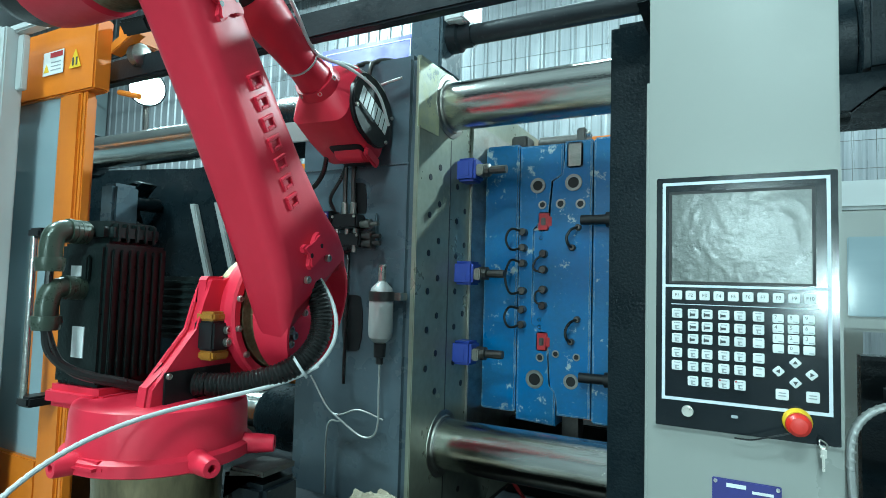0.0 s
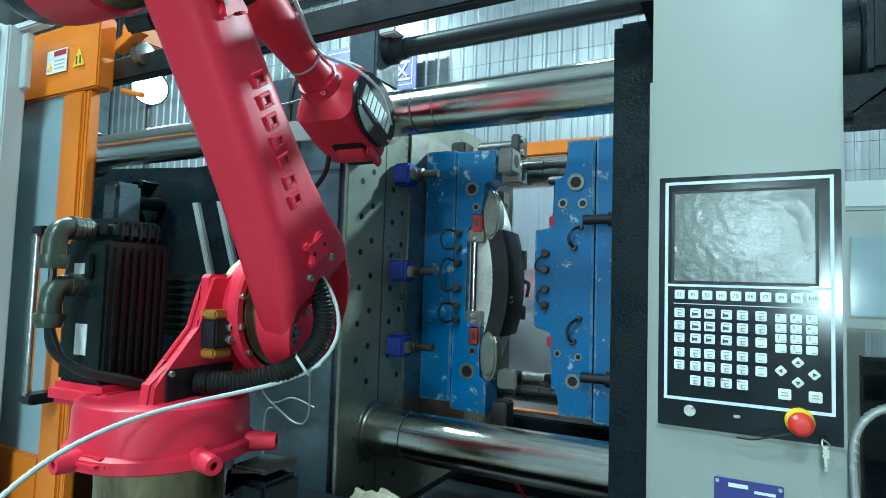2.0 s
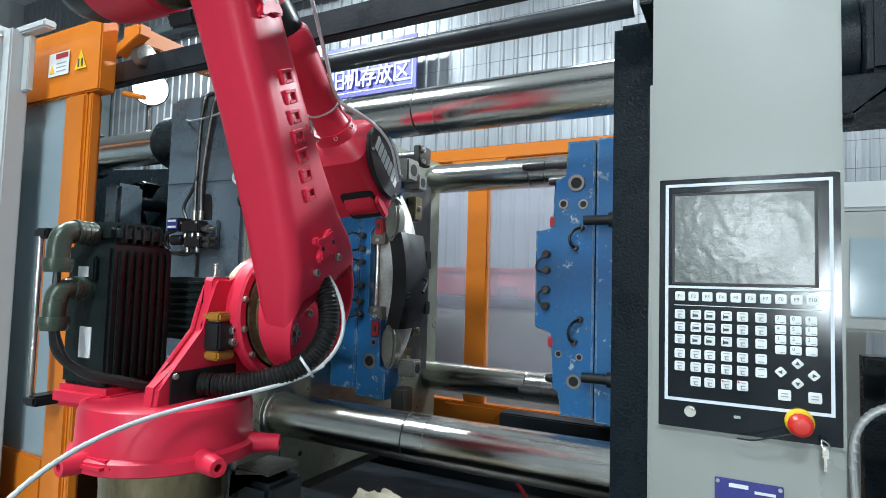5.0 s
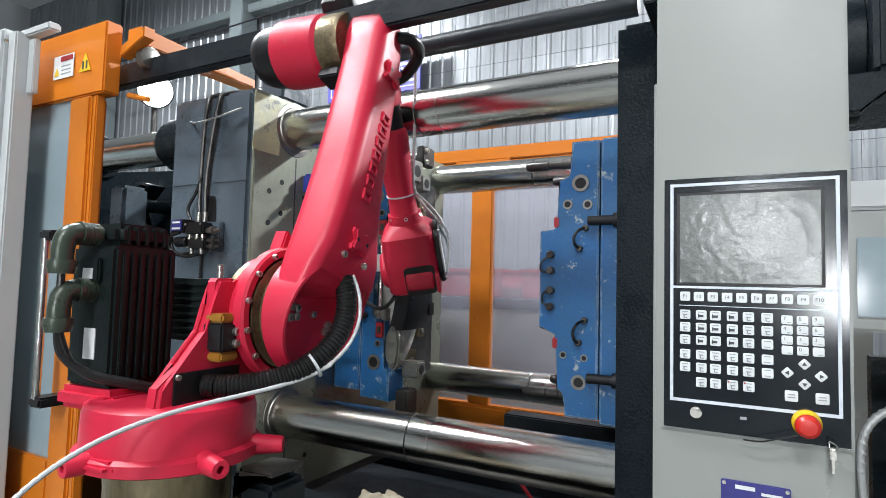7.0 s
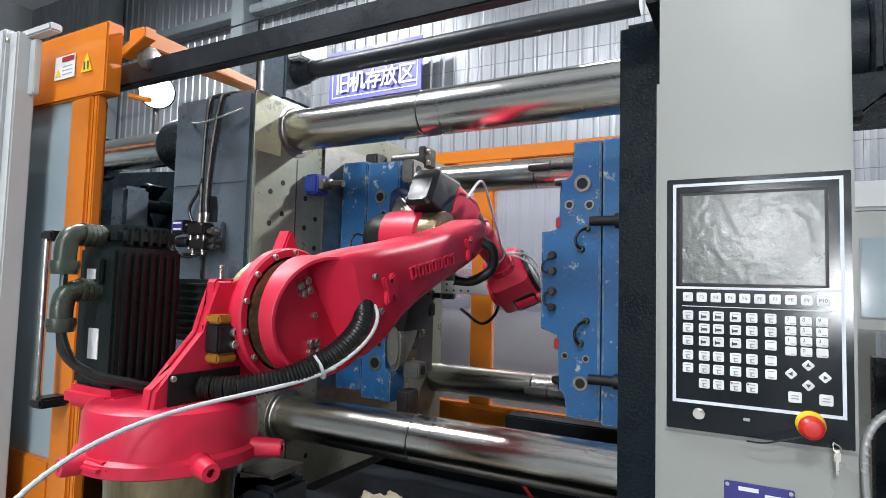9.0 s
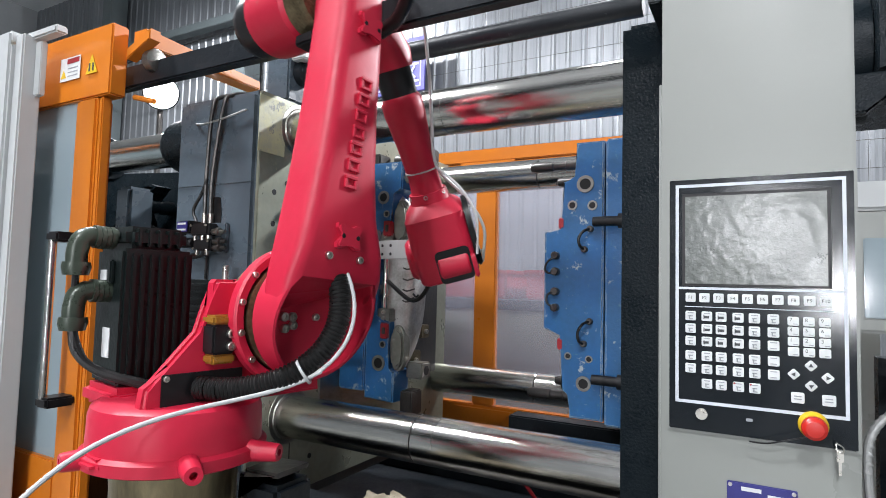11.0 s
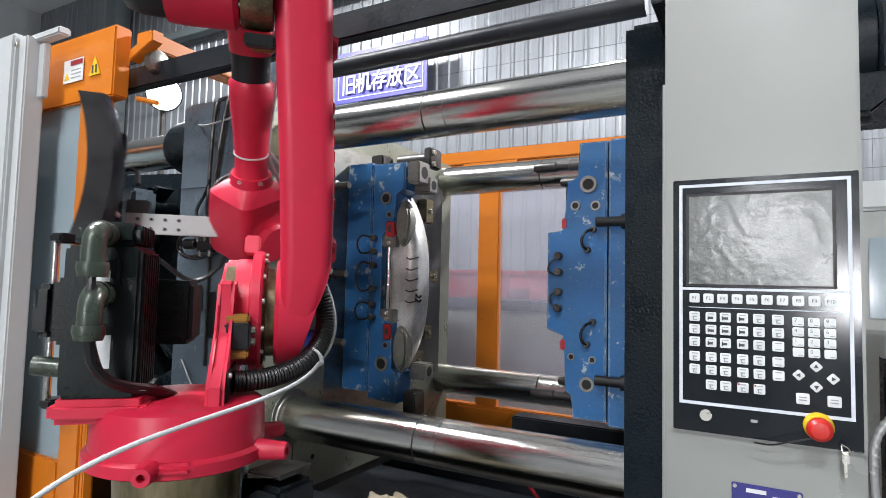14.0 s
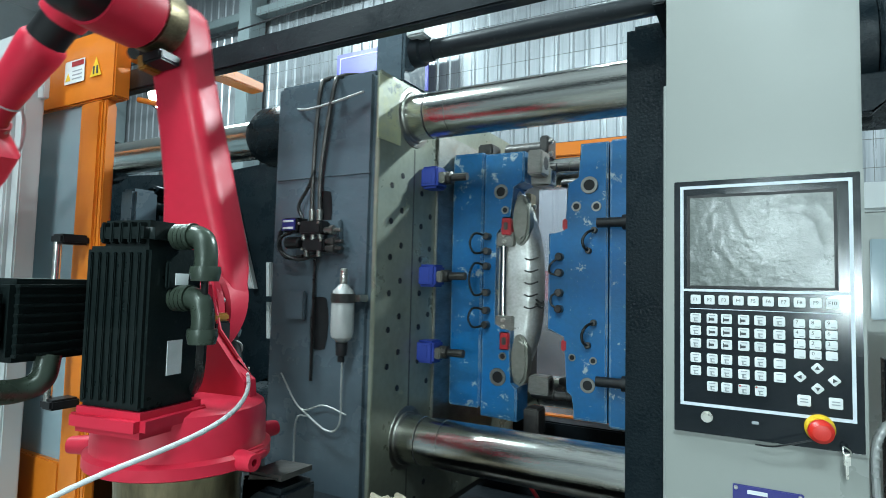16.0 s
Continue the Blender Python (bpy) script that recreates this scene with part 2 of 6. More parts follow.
def milky(name, color, rough, alpha):
    m = bpy.data.materials.new(name)
    m.use_nodes = True
    n, l = m.node_tree.nodes, m.node_tree.links
    b = n["Principled BSDF"]
    b.inputs["Base Color"].default_value = (*color, 1)
    b.inputs["Roughness"].default_value = rough
    tr = n.new("ShaderNodeBsdfTransparent")
    mx = n.new("ShaderNodeMixShader")
    no = n.new("ShaderNodeTexNoise")
    no.inputs["Scale"].default_value, no.inputs["Detail"].default_value = 3, 6
    mr = n.new("ShaderNodeMapRange")
    mr.inputs[3].default_value, mr.inputs[4].default_value = alpha - 0.12, alpha + 0.12
    l.new(no.outputs["Fac"], mr.inputs[0])
    l.new(mr.outputs[0], mx.inputs[0])
    l.new(tr.outputs[0], mx.inputs[1])
    l.new(b.outputs[0], mx.inputs[2])
    l.new(mx.outputs[0], n["Material Output"].inputs[0])
    return m


SMOKED = milky("smoked_acrylic_pane", (0.38, 0.47, 0.51), 0.1, 0.66)
MILKY = milky("scratched_clear_pane", (0.52, 0.52, 0.60), 0.22, 0.32)


# ---- mesh helpers ----
def smooth(bm, angle=35):
    lim = radians(angle)
    for f in bm.faces:
        f.smooth = True
    for e in bm.edges:
        if len(e.link_faces) == 2 and e.calc_face_angle(0) > lim:
            e.smooth = False


def part(name, bm, material, parent=None, label="", pose_=None, angle=35):
    bmesh.ops.recalc_face_normals(bm, faces=bm.faces)
    smooth(bm, angle)
    me = bpy.data.meshes.new(name)
    bm.to_mesh(me)
    bm.free()
    me.materials.append(material)
    ob = new(name, me)
    if parent:
        ob.parent = parent
    if pose_:
        ob.matrix_basis = pose_
    if label:
        tagged(ob, label)
    return ob


def same_mesh(ob, m, parent=None):
    """One more piece on the same mesh."""
    o = bpy.data.objects.new(ob.name, ob.data)
    scene.collection.objects.link(o)
    o.parent = parent or ob.parent
    o.matrix_basis = m
    return o


def thing(name, label, category, at=(0, 0, 0), group="", kind=""):
    ob = new(name)
    ob.location = at
    return tagged(ob, label, category, group, kind)


def box(x0, x1, y0, y1, z0, z1, bevel=0.0, bm=None, seg=2):
    own = bm is None
    bm = bm or bmesh.new()
    vs = [bm.verts.new((x, y, z)) for x in (x0, x1) for y in (y0, y1) for z in (z0, z1)]
    fs = [(0, 1, 3, 2), (4, 6, 7, 5), (0, 4, 5, 1), (2, 3, 7, 6), (0, 2, 6, 4), (1, 5, 7, 3)]
    fs = [bm.faces.new([vs[i] for i in f]) for f in fs]
    if bevel:
        es = {e for f in fs for e in f.edges}
        bmesh.ops.bevel(bm, geom=list(es), offset=bevel, segments=seg, affect="EDGES", clamp_overlap=True)
    return bm


def frame_of(p0, p1):
    d = Vector(p1) - Vector(p0)
    return Matrix.Translation(p0) @ d.to_track_quat("Z", "Y").to_matrix().to_4x4(), d.length


def lathe(p0, p1, profile, seg=32, bm=None):
    """Turn (along, radius) rows round the line p0 to p1; along is in metres from p0."""
    bm = bm or bmesh.new()
    m, _ = frame_of(p0, p1)
    rings = []
    for a, r in profile:
        if r < 1e-5:
            rings.append([bm.verts.new(m @ Vector((0, 0, a)))])
        else:
            rings.append([bm.verts.new(m @ Vector((r * math.cos(2 * math.pi * k / seg), r * math.sin(2 * math.pi * k / seg), a))) for k in range(seg)])
    for a, b in zip(rings, rings[1:]):
        for k in range(seg):
            j = (k + 1) % seg
            if len(a) == 1 and len(b) > 1:
                bm.faces.new((a[0], b[k], b[j]))
            elif len(b) == 1 and len(a) > 1:
                bm.faces.new((a[k], a[j], b[0]))
            elif len(a) > 1:
                bm.faces.new((a[k], a[j], b[j], b[k]))
    for r in (rings[0], rings[-1]):
        if len(r) > 1:
            bm.faces.new(r)
    return bm


def cyl(p0, p1, r, bevel=0.0, seg=32, bm=None, r1=None):
    n = (Vector(p1) - Vector(p0)).length
    r1 = r if r1 is None else r1
    if bevel:
        prof = [(0, r - bevel), (bevel, r), (n - bevel, r1), (n, r1 - bevel)]
    else:
        prof = [(0, r), (n, r1)]
    return lathe(p0, p1, prof, seg, bm)


def prism(pts, axis, a, b, bevel=0.0, bm=None, seg=2):
    """Push a polygon through from a to b along the axis; pts are the other two coordinates in x, y, z order."""
    bm = bm or bmesh.new()

    def at(p, v):
        return {"x": (v, p[0], p[1]), "y": (p[0], v, p[1]), "z": (p[0], p[1], v)}[axis]
    lo, hi = [bm.verts.new(at(p, a)) for p in pts], [bm.verts.new(at(p, b)) for p in pts]
    fs = [bm.faces.new(lo), bm.faces.new(hi)]
    n = len(pts)
    for k in range(n):
        fs.append(bm.faces.new((lo[k], lo[(k + 1) % n], hi[(k + 1) % n], hi[k])))
    if bevel:
        es = {e for f in fs[:2] for e in f.edges}
        bmesh.ops.bevel(bm, geom=list(es), offset=bevel, segments=seg, affect="EDGES", clamp_overlap=True)
    return bm


def curve_points(pts, n=24):
    """A smooth line through the points (Catmull-Rom)."""
    p = [Vector(q) for q in pts]
    p = [p[0] * 2 - p[1]] + p + [p[-1] * 2 - p[-2]]
    out = []
    spans = len(p) - 3
    for k in range(n + 1):
        u = min(k / n * spans, spans - 1e-6)
        i, t = int(u), u - int(u)
        a, b, c, d = p[i:i + 4]
        out.append(0.5 * ((2 * b) + (c - a) * t + (2 * a - 5 * b + 4 * c - d) * t * t + (3 * b - a - 3 * c + d) * t ** 3))
    return out


def tube(pts, r, seg=8, bm=None, n=24):
    """A round cable along a smooth line."""
    bm = bm or bmesh.new()
    line = curve_points(pts, n)
    up = Vector((0.13, 0.21, 0.97)).normalized()
    rings = []
    for i, q in enumerate(line):
        d = (line[min(i + 1, len(line) - 1)] - line[max(i - 1, 0)]).normalized()
        s = d.cross(up)
        if s.length < 1e-3:
            s = d.cross(Vector((1, 0, 0)))
        s.normalize()
        u = s.cross(d).normalized()
        up = u
        rings.append([bm.verts.new(q + r * (s * math.cos(2 * math.pi * k / seg) + u * math.sin(2 * math.pi * k / seg))) for k in range(seg)])
    for a, b in zip(rings, rings[1:]):
        for k in range(seg):
            bm.faces.new((a[k], a[(k + 1) % seg], b[(k + 1) % seg], b[k]))
    bm.faces.new(rings[0]), bm.faces.new(rings[-1])
    return bm


def loft(sections, bm=None):
    """Skin equal-length rings of points and close both ends."""
    bm = bm or bmesh.new()
    rings = [[bm.verts.new(p) for p in s] for s in sections]
    n = len(rings[0])
    for a, b in zip(rings, rings[1:]):
        for k in range(n):
            bm.faces.new((a[k], a[(k + 1) % n], b[(k + 1) % n], b[k]))
    bm.faces.new(rings[0]), bm.faces.new(rings[-1])
    return bm


def rounded(cx, cy, w, h, r, k=4):
    """A rounded rectangle as 2D points."""
    out = []
    for sx, sy, a0 in ((1, 1, 0), (-1, 1, 90), (-1, -1, 180), (1, -1, 270)):
        for j in range(k + 1):
            a = radians(a0 + 90 * j / k)
            out.append((cx + sx * (w / 2 - r) + r * math.cos(a), cy + sy * (h / 2 - r) + r * math.sin(a)))
    return out


def arc(cx, cy, r, a0, a1, n):
    return [(cx + r * math.cos(radians(a0 + (a1 - a0) * k / n)), cy + r * math.sin(radians(a0 + (a1 - a0) * k / n))) for k in range(n + 1)]


def bolt_bm(d=1.0):
    """A socket-head bolt standing on z = 0, with head radius 1."""
    return lathe((0, 0, 0), (0, 0, 1), [(0, 1), (0.85, 1), (1.0, 0.88), (1.0, 0.55), (0.45, 0.5), (0.45, 0)], 14)


BOLT_MESH = None


def bolt(parent, at, normal, r, material=None, name="bolt"):
    global BOLT_MESH
    m = Matrix.Translation(at) @ Vector(normal).to_track_quat("Z", "Y").to_matrix().to_4x4() @ Matrix.Scale(r, 4)
    if BOLT_MESH is None:
        BOLT_MESH = part("bolt", bolt_bm(), BOLT, parent, pose_=m)
        return BOLT_MESH
    o = bpy.data.objects.new(name, BOLT_MESH.data)
    scene.collection.objects.link(o)
    o.parent = parent
    o.matrix_basis = m
    return o


# ---- hall ----
def hall():
    tagged(part("floor", box(-12, 7, -4.6, 6.2, -0.1, 0), CONCRETE), "dusty grey concrete workshop floor under the machine", "floor", kind="structure")
    tagged(part("ceiling", box(-12, 7, -4.6, 6.2, 6.4, 6.5), ROOFSHEET), "pale sheet roof of the workshop", "ceiling", kind="structure")
    # unseen wall behind the camera; its dark colour tones down reflections
    tagged(part("wall_front", box(-12, 7, -4.6, -4.5, 0, 6.4), DARKENEDWALL), "unseen grey workshop wall, darkened to keep reflections low", "wall", kind="structure")
    tagged(part("wall_west", box(-12.1, -12, -4.6, 6.2, 0, 6.4), HALLPAINT), "pale painted workshop wall", "wall", kind="structure")
    tagged(part("wall_east", box(7, 7.1, -4.6, 6.2, 0, 6.4), HALLPAINT), "pale painted workshop wall", "wall", kind="structure")
    back = tagged(new("wall_back"), "galvanised corrugated sheet wall with narrow upright ribs", "wall", kind="structure")
    # one sheet of the cladding, with ribs pressed into it
    pts, x = [], 0.0
    while x < 0.95:
        pts += [(x, 0.0), (x + 0.10, 0.0), (x + 0.118, -0.014), (x + 0.142, -0.014), (x + 0.16, 0.0)]
        x += 0.16
    front = pts + [(0.96, 0.0)]
    bm = prism(front + [(px_, py_ + 0.012) for px_, py_ in reversed(front)], "z", 0, 6.4)
    first = part("cladding_sheet", bm, WALLSHEET, back, pose_=pose(-12, 6.05, 0), angle=20)
    for k in range(1, 20):
        same_mesh(first, pose(-12 + 0.96 * k, 6.05, 0), back)
    # wall posts and rails
    for px_ in (-9.2, -6.05, 3.4):
        tagged(part("wall_post", box(px_, px_ + 0.24, 5.7, 5.98, 0, 6.4, 0.01), POSTGREY), "grey steel column before the sheet wall", "column", "wall posts", "structure")
    tagged(part("wall_rail", box(-12, 7, 5.8, 5.94, 4.95, 5.07, 0.008), POSTGREY), "grey-green horizontal steel rail along the sheet wall", "rail", kind="structure")
    for y, z0, z1 in ((5.5, 4.15, 4.6), (5.5, 4.4, 4.95)):
        tagged(part("cable_line", tube([(-12, y, z0), (-6, y, (z0 + z1) / 2 - 0.06), (3, y, z1)], 0.012, 6), BLACKPLASTIC), "thin dark cable strung along the wall", "cable", "wall cables")
    wires = tagged(new("wire_mesh"), "thin steel wire mesh before the corrugated wall", "wire mesh", kind="stuff")
    bm = bmesh.new()
    for k in range(14):
        cyl((-6.0, 5.75, 2.3 + 0.22 * k), (2.5, 5.75, 2.3 + 0.22 * k), 0.0022, seg=4, bm=bm)
    for k in range(55):
        cyl((-6.0 + 0.155 * k, 5.757, 2.2), (-6.0 + 0.155 * k, 5.757, 5.2), 0.0016, seg=4, bm=bm)
    part("wires", bm, DARKSTEEL, wires)


def strokes(rows, size, at, width):
    """Upright white strokes of a character: lines in a 10 x 10 field, on a sheet that faces -y."""
    bm = bmesh.new()
    for k_, line in enumerate(rows):
        for j_, ((a, b), (c, d)) in enumerate(zip(line, line[1:])):
            lift = -0.004 - 0.0012 * j_
            p, q = Vector((a, 0, b)) * size / 10, Vector((c, 0, d)) * size / 10
            u = (q - p).normalized()
            s = Vector((-u.z, 0, u.x)) * width / 2
            e = u * width * 0.3
            f = [p - e + s, p - e - s, q + e - s, q + e + s]
            lo = [bm.verts.new(v + Vector(at)) for v in f]
            hi = [bm.verts.new(v + Vector(at) + Vector((0, lift, 0))) for v in f]
            bm.faces.new(lo), bm.faces.new(hi)
            for k in range(4):
                bm.faces.new((lo[k], lo[(k + 1) % 4], hi[(k + 1) % 4], hi[k]))
    return bm


def wall_sign():
    """The five characters of the hanging sign, stroke by stroke."""
    x0, x1, z0, z1, y = -4.288, -2.987, 3.469, 4.091, 5.72
    s = thing("wall_sign", "violet-blue hanging sign with white Chinese characters", "sign", (x0, y, z0))
    w, h = x1 - x0, z1 - z0
    part("sign_sheet", box(0, w, 0, 0.02, 0, h, 0.004), SIGNBLUE, s)
    t = 0.012
    m = 0.05
    for name, b in (("top", (m, w - m, h - m - t, h - m)), ("bottom", (m, w - m, m, m + t)), ("side", (m, m + t, m + t, h - m - t)), ("side", (w - m - t, w - m, m + t, h - m - t))):
        part("border_line", box(b[0], b[1], -0.004, 0, b[2], b[3]), SIGNWHITE, s)
    chars = (
        [[(1.5, 0), (1.5, 10)], [(4, 0), (4, 9.5), (9, 9.5), (9, 0)], [(4, 5), (9, 5)], [(4, 0.6), (9, 0.6)]],
        [[(0, 7), (4.3, 7)], [(2.2, 10), (2.2, 0)], [(2, 6.5), (0.2, 3)], [(2.5, 6), (4, 4.5)], [(5.3, 9), (5.3, 3.5), (4.2, 0)], [(5.3, 9), (8.2, 9), (8.2, 1), (9.8, 0.6), (9.8, 2.2)]],
        [[(0.2, 8.2), (9.8, 8.2)], [(4.4, 10), (3, 6.5), (0.2, 3.5)], [(2, 5.2), (2, 0)], [(4.2, 6), (8.6, 6), (6.6, 4.4)], [(6.6, 4.4), (6.6, 0.2), (5, 0.4)], [(3.6, 3.2), (9.8, 3.2)]],
        [[(2.2, 10), (2.6, 8.6)], [(0.1, 8), (5, 8)], [(1.7, 8), (1.5, 4), (0.1, 0.4)], [(1.7, 5.2), (4, 5.2), (3.7, 0.6), (2.4, 1)], [(6.6, 10), (5, 6)], [(5.8, 7.8), (9.9, 7.8)], [(8.7, 7.8), (7.6, 3.4), (5, 0)], [(6, 6), (7.4, 3), (9.9, 0)]],
        [[(9.5, 9.3), (0.8, 9.3), (0.8, 0.5), (9.9, 0.5)], [(7.6, 8), (5.4, 4.8), (2.4, 2)], [(2.8, 7.2), (5.2, 5), (8.2, 2.2)]],
    )
    size = 0.222
    for k, rows in enumerate(chars):
        c = None
        for i, line in enumerate(rows):
            o = part("stroke" if c else "character", strokes([line], size, (0.10 + k * 0.225, -0.001 - 0.005 * i, 0.105), 0.027), SIGNWHITE, c or s)
            c = c or o


def lamps():
    for lx, ly in ((-5.3, 3.2), (-0.6, 3.9), (-3.0, 0.2), (0.7, -2.6)):
        f = thing("high_bay_lamp", "white high-bay workshop lamp hanging under the roof", "lamp", (lx, ly, 5.64), "high bay lamps")
        part("housing", box(-0.5, 0.5, -0.3, 0.3, 0.04, 0.16, 0.02), WHITEPAINT, f)
        part("hanger", cyl((0, 0, 0.16), (0, 0, 0.76), 0.012, seg=10), DARKSTEEL, f)
        part("diffuser", box(-0.46, 0.46, -0.26, 0.26, 0.02, 0.04), FIXTURE, f)
    # the last of the three is the body of the lamp added for the film's glow
    for lx, lz, w in ((0.55, 4.5, 0.36), (0.98, 1.35, 0.12), (0.3, 1.98, 0.28)):
        f = thing("flood_lamp", "black floodlight fixed on the workshop wall", "lamp", (lx, -4.5, lz), "flood lamps")
        part("housing", box(-w, w, 0.0, 0.09, -w * 0.75, w * 0.75, 0.02), BLACKPLASTIC, f)
        part("front_glass", box(-w * 0.95, w * 0.95, 0.092, 0.1, -w * 0.7, w * 0.7), FIXTURE, f)
    f = thing("flood_lamp", "black floodlight on a bracket at the sheet wall", "lamp", group="flood lamps")
    f.matrix_basis = look((2.2, 5.28, 4.42), (-0.5, 1.5, 1.5))
    part("housing", box(-0.2, 0.2, -0.15, 0.15, 0.02, 0.12, 0.02), BLACKPLASTIC, f)
    part("front_glass", box(-0.18, 0.18, -0.13, 0.13, 0.008, 0.018), FIXTURE, f)
    part("bracket", cyl((0, 0, 0.12), (0, 0, 0.9), 0.02, seg=10), DARKSTEEL, f)
    f = thing("work_lamp", "bright round white floodlight shining beside the machine", "lamp", (-4.32, 3.5, 2.934))
    f.matrix_basis = look((-4.32, 3.5, 2.934), (0.2, 0.4, 1.4))
    part("housing", lathe((0, 0, 0.16), (0, 0, -0.02), [(0, 0.05), (0.06, 0.11), (0.16, 0.15), (0.18, 0.14)], 24), BLACKPLASTIC, f)
    part("glass", cyl((0, 0, -0.02), (0, 0, -0.03), 0.135, seg=24), GLARE, f, "glowing lamp glass")
    foot = f.matrix_basis.inverted() @ Vector((-4.40, 3.58, 0.0))
    part("stand", cyl(tuple(foot), (0, -0.02, 0.1), 0.025, seg=10), DARKSTEEL, f)


# ---- moulding machine, fixed side ----
BAR_Y, BAR_Z = (1.6, 2.43), (0.96, 1.75)
BAR_R = 0.0565


def tie_bars():
    for y in BAR_Y:
        for z in BAR_Z:
            b = thing("tie_bar", "polished chromed steel tie bar of the moulding machine", "tie bar", (0, y, z), "tie bars")
            part("rod", lathe((-3.1, 0, 0), (0.5, 0, 0), [(0, BAR_R), (2.629, BAR_R), (2.63, BAR_R - 0.001)], 48), CHROME, b)
            part("seam_ring", lathe((-0.4698, 0, 0), (0.5, 0, 0), [(0, BAR_R - 0.0012), (0.003, BAR_R - 0.0012)], 48), DARKSTEEL, b)
            part("rod_end", lathe((-0.4666, 0, 0), (0.5, 0, 0), [(0, BAR_R - 0.001), (0.001, BAR_R), (0.056, BAR_R), (0.057, BAR_R - 0.001), (0.059, BAR_R - 0.001), (0.06, BAR_R), (0.746, BAR_R)], 48), CHROME, b)


def fixed_platen():
    p = thing("fixed_platen", "black-painted cast iron fixed platen of the moulding machine", "platen")
    part("casting", prism([(0.028, 1.45), (0.30, 1.45), (0.30, 2.6), (0.028, 2.6)], "z", 0.72, 1.815, 0.012), BLACKPAINT, p)
    part("foot", box(0.04, 0.29, 1.5, 2.55, 0.25, 0.72, 0.02), BLACKPAINT, p)
    part("nozzle_ring", cyl((0.30, 1.95, 1.36), (0.34, 1.95, 1.36), 0.06), DARKSTEEL, p)
    part("edge_bracket", box(0.0, 0.026, 1.62, 1.66, 1.742, 1.80, 0.003), DARKSTEEL, p)


def machine_bed():
    b = thing("machine_bed", "dark painted steel machine bed below the tie bars", "machine bed")
    part("front_beam", box(-3.1, 0.6, 1.34, 1.435, 0.25, 0.86, 0.01), BEAMPAINT, b)
    part("rear_beam", box(-3.1, 0.6, 2.55, 2.63, 0.25, 0.62, 0.01), BEAMPAINT, b)
    part("drip_tray", box(-3.1, 0.6, 1.5, 2.55, 0.5, 0.53), BEAMPAINT, b)
    part("slide_rail", box(-3.1, 0.02, 1.52, 1.62, 0.62, 0.70, 0.006), DARKSTEEL, b)
    part("base_frame", box(-3.1, 0.6, 1.45, 2.6, 0.0, 0.25, 0.01), BEAMPAINT, b)
    part("cross_beam", box(-0.42, 0.02, 2.03, 2.1, 0.80, 0.945, 0.004), BEAMPAINT, b, "grey steel ledge below the mould")


def gate_track():
    t = thing("gate_track_beam", "black steel track beam over the sliding safety gate", "beam")
    part("beam", box(-1.34, 0.115, 1.27, 1.30, 1.815, 1.872, 0.004), BEAMPAINT, t)
    part("upper_lip", box(-1.34, 0.115, 1.30, 1.31, 1.85, 1.882, 0.002), BEAMPAINT, t)
    part("end_plate", box(0.10, 0.118, 1.275, 1.42, 1.76, 1.90, 0.002), BEAMPAINT, t)
    part("post", box(-2.6, -2.5, 1.27, 1.33, 0.0, 1.814, 0.004), BEAMPAINT, t)
    part("beam_end", box(-2.6, -1.344, 1.27, 1.30, 1.815, 1.872, 0.004), BEAMPAINT, t)


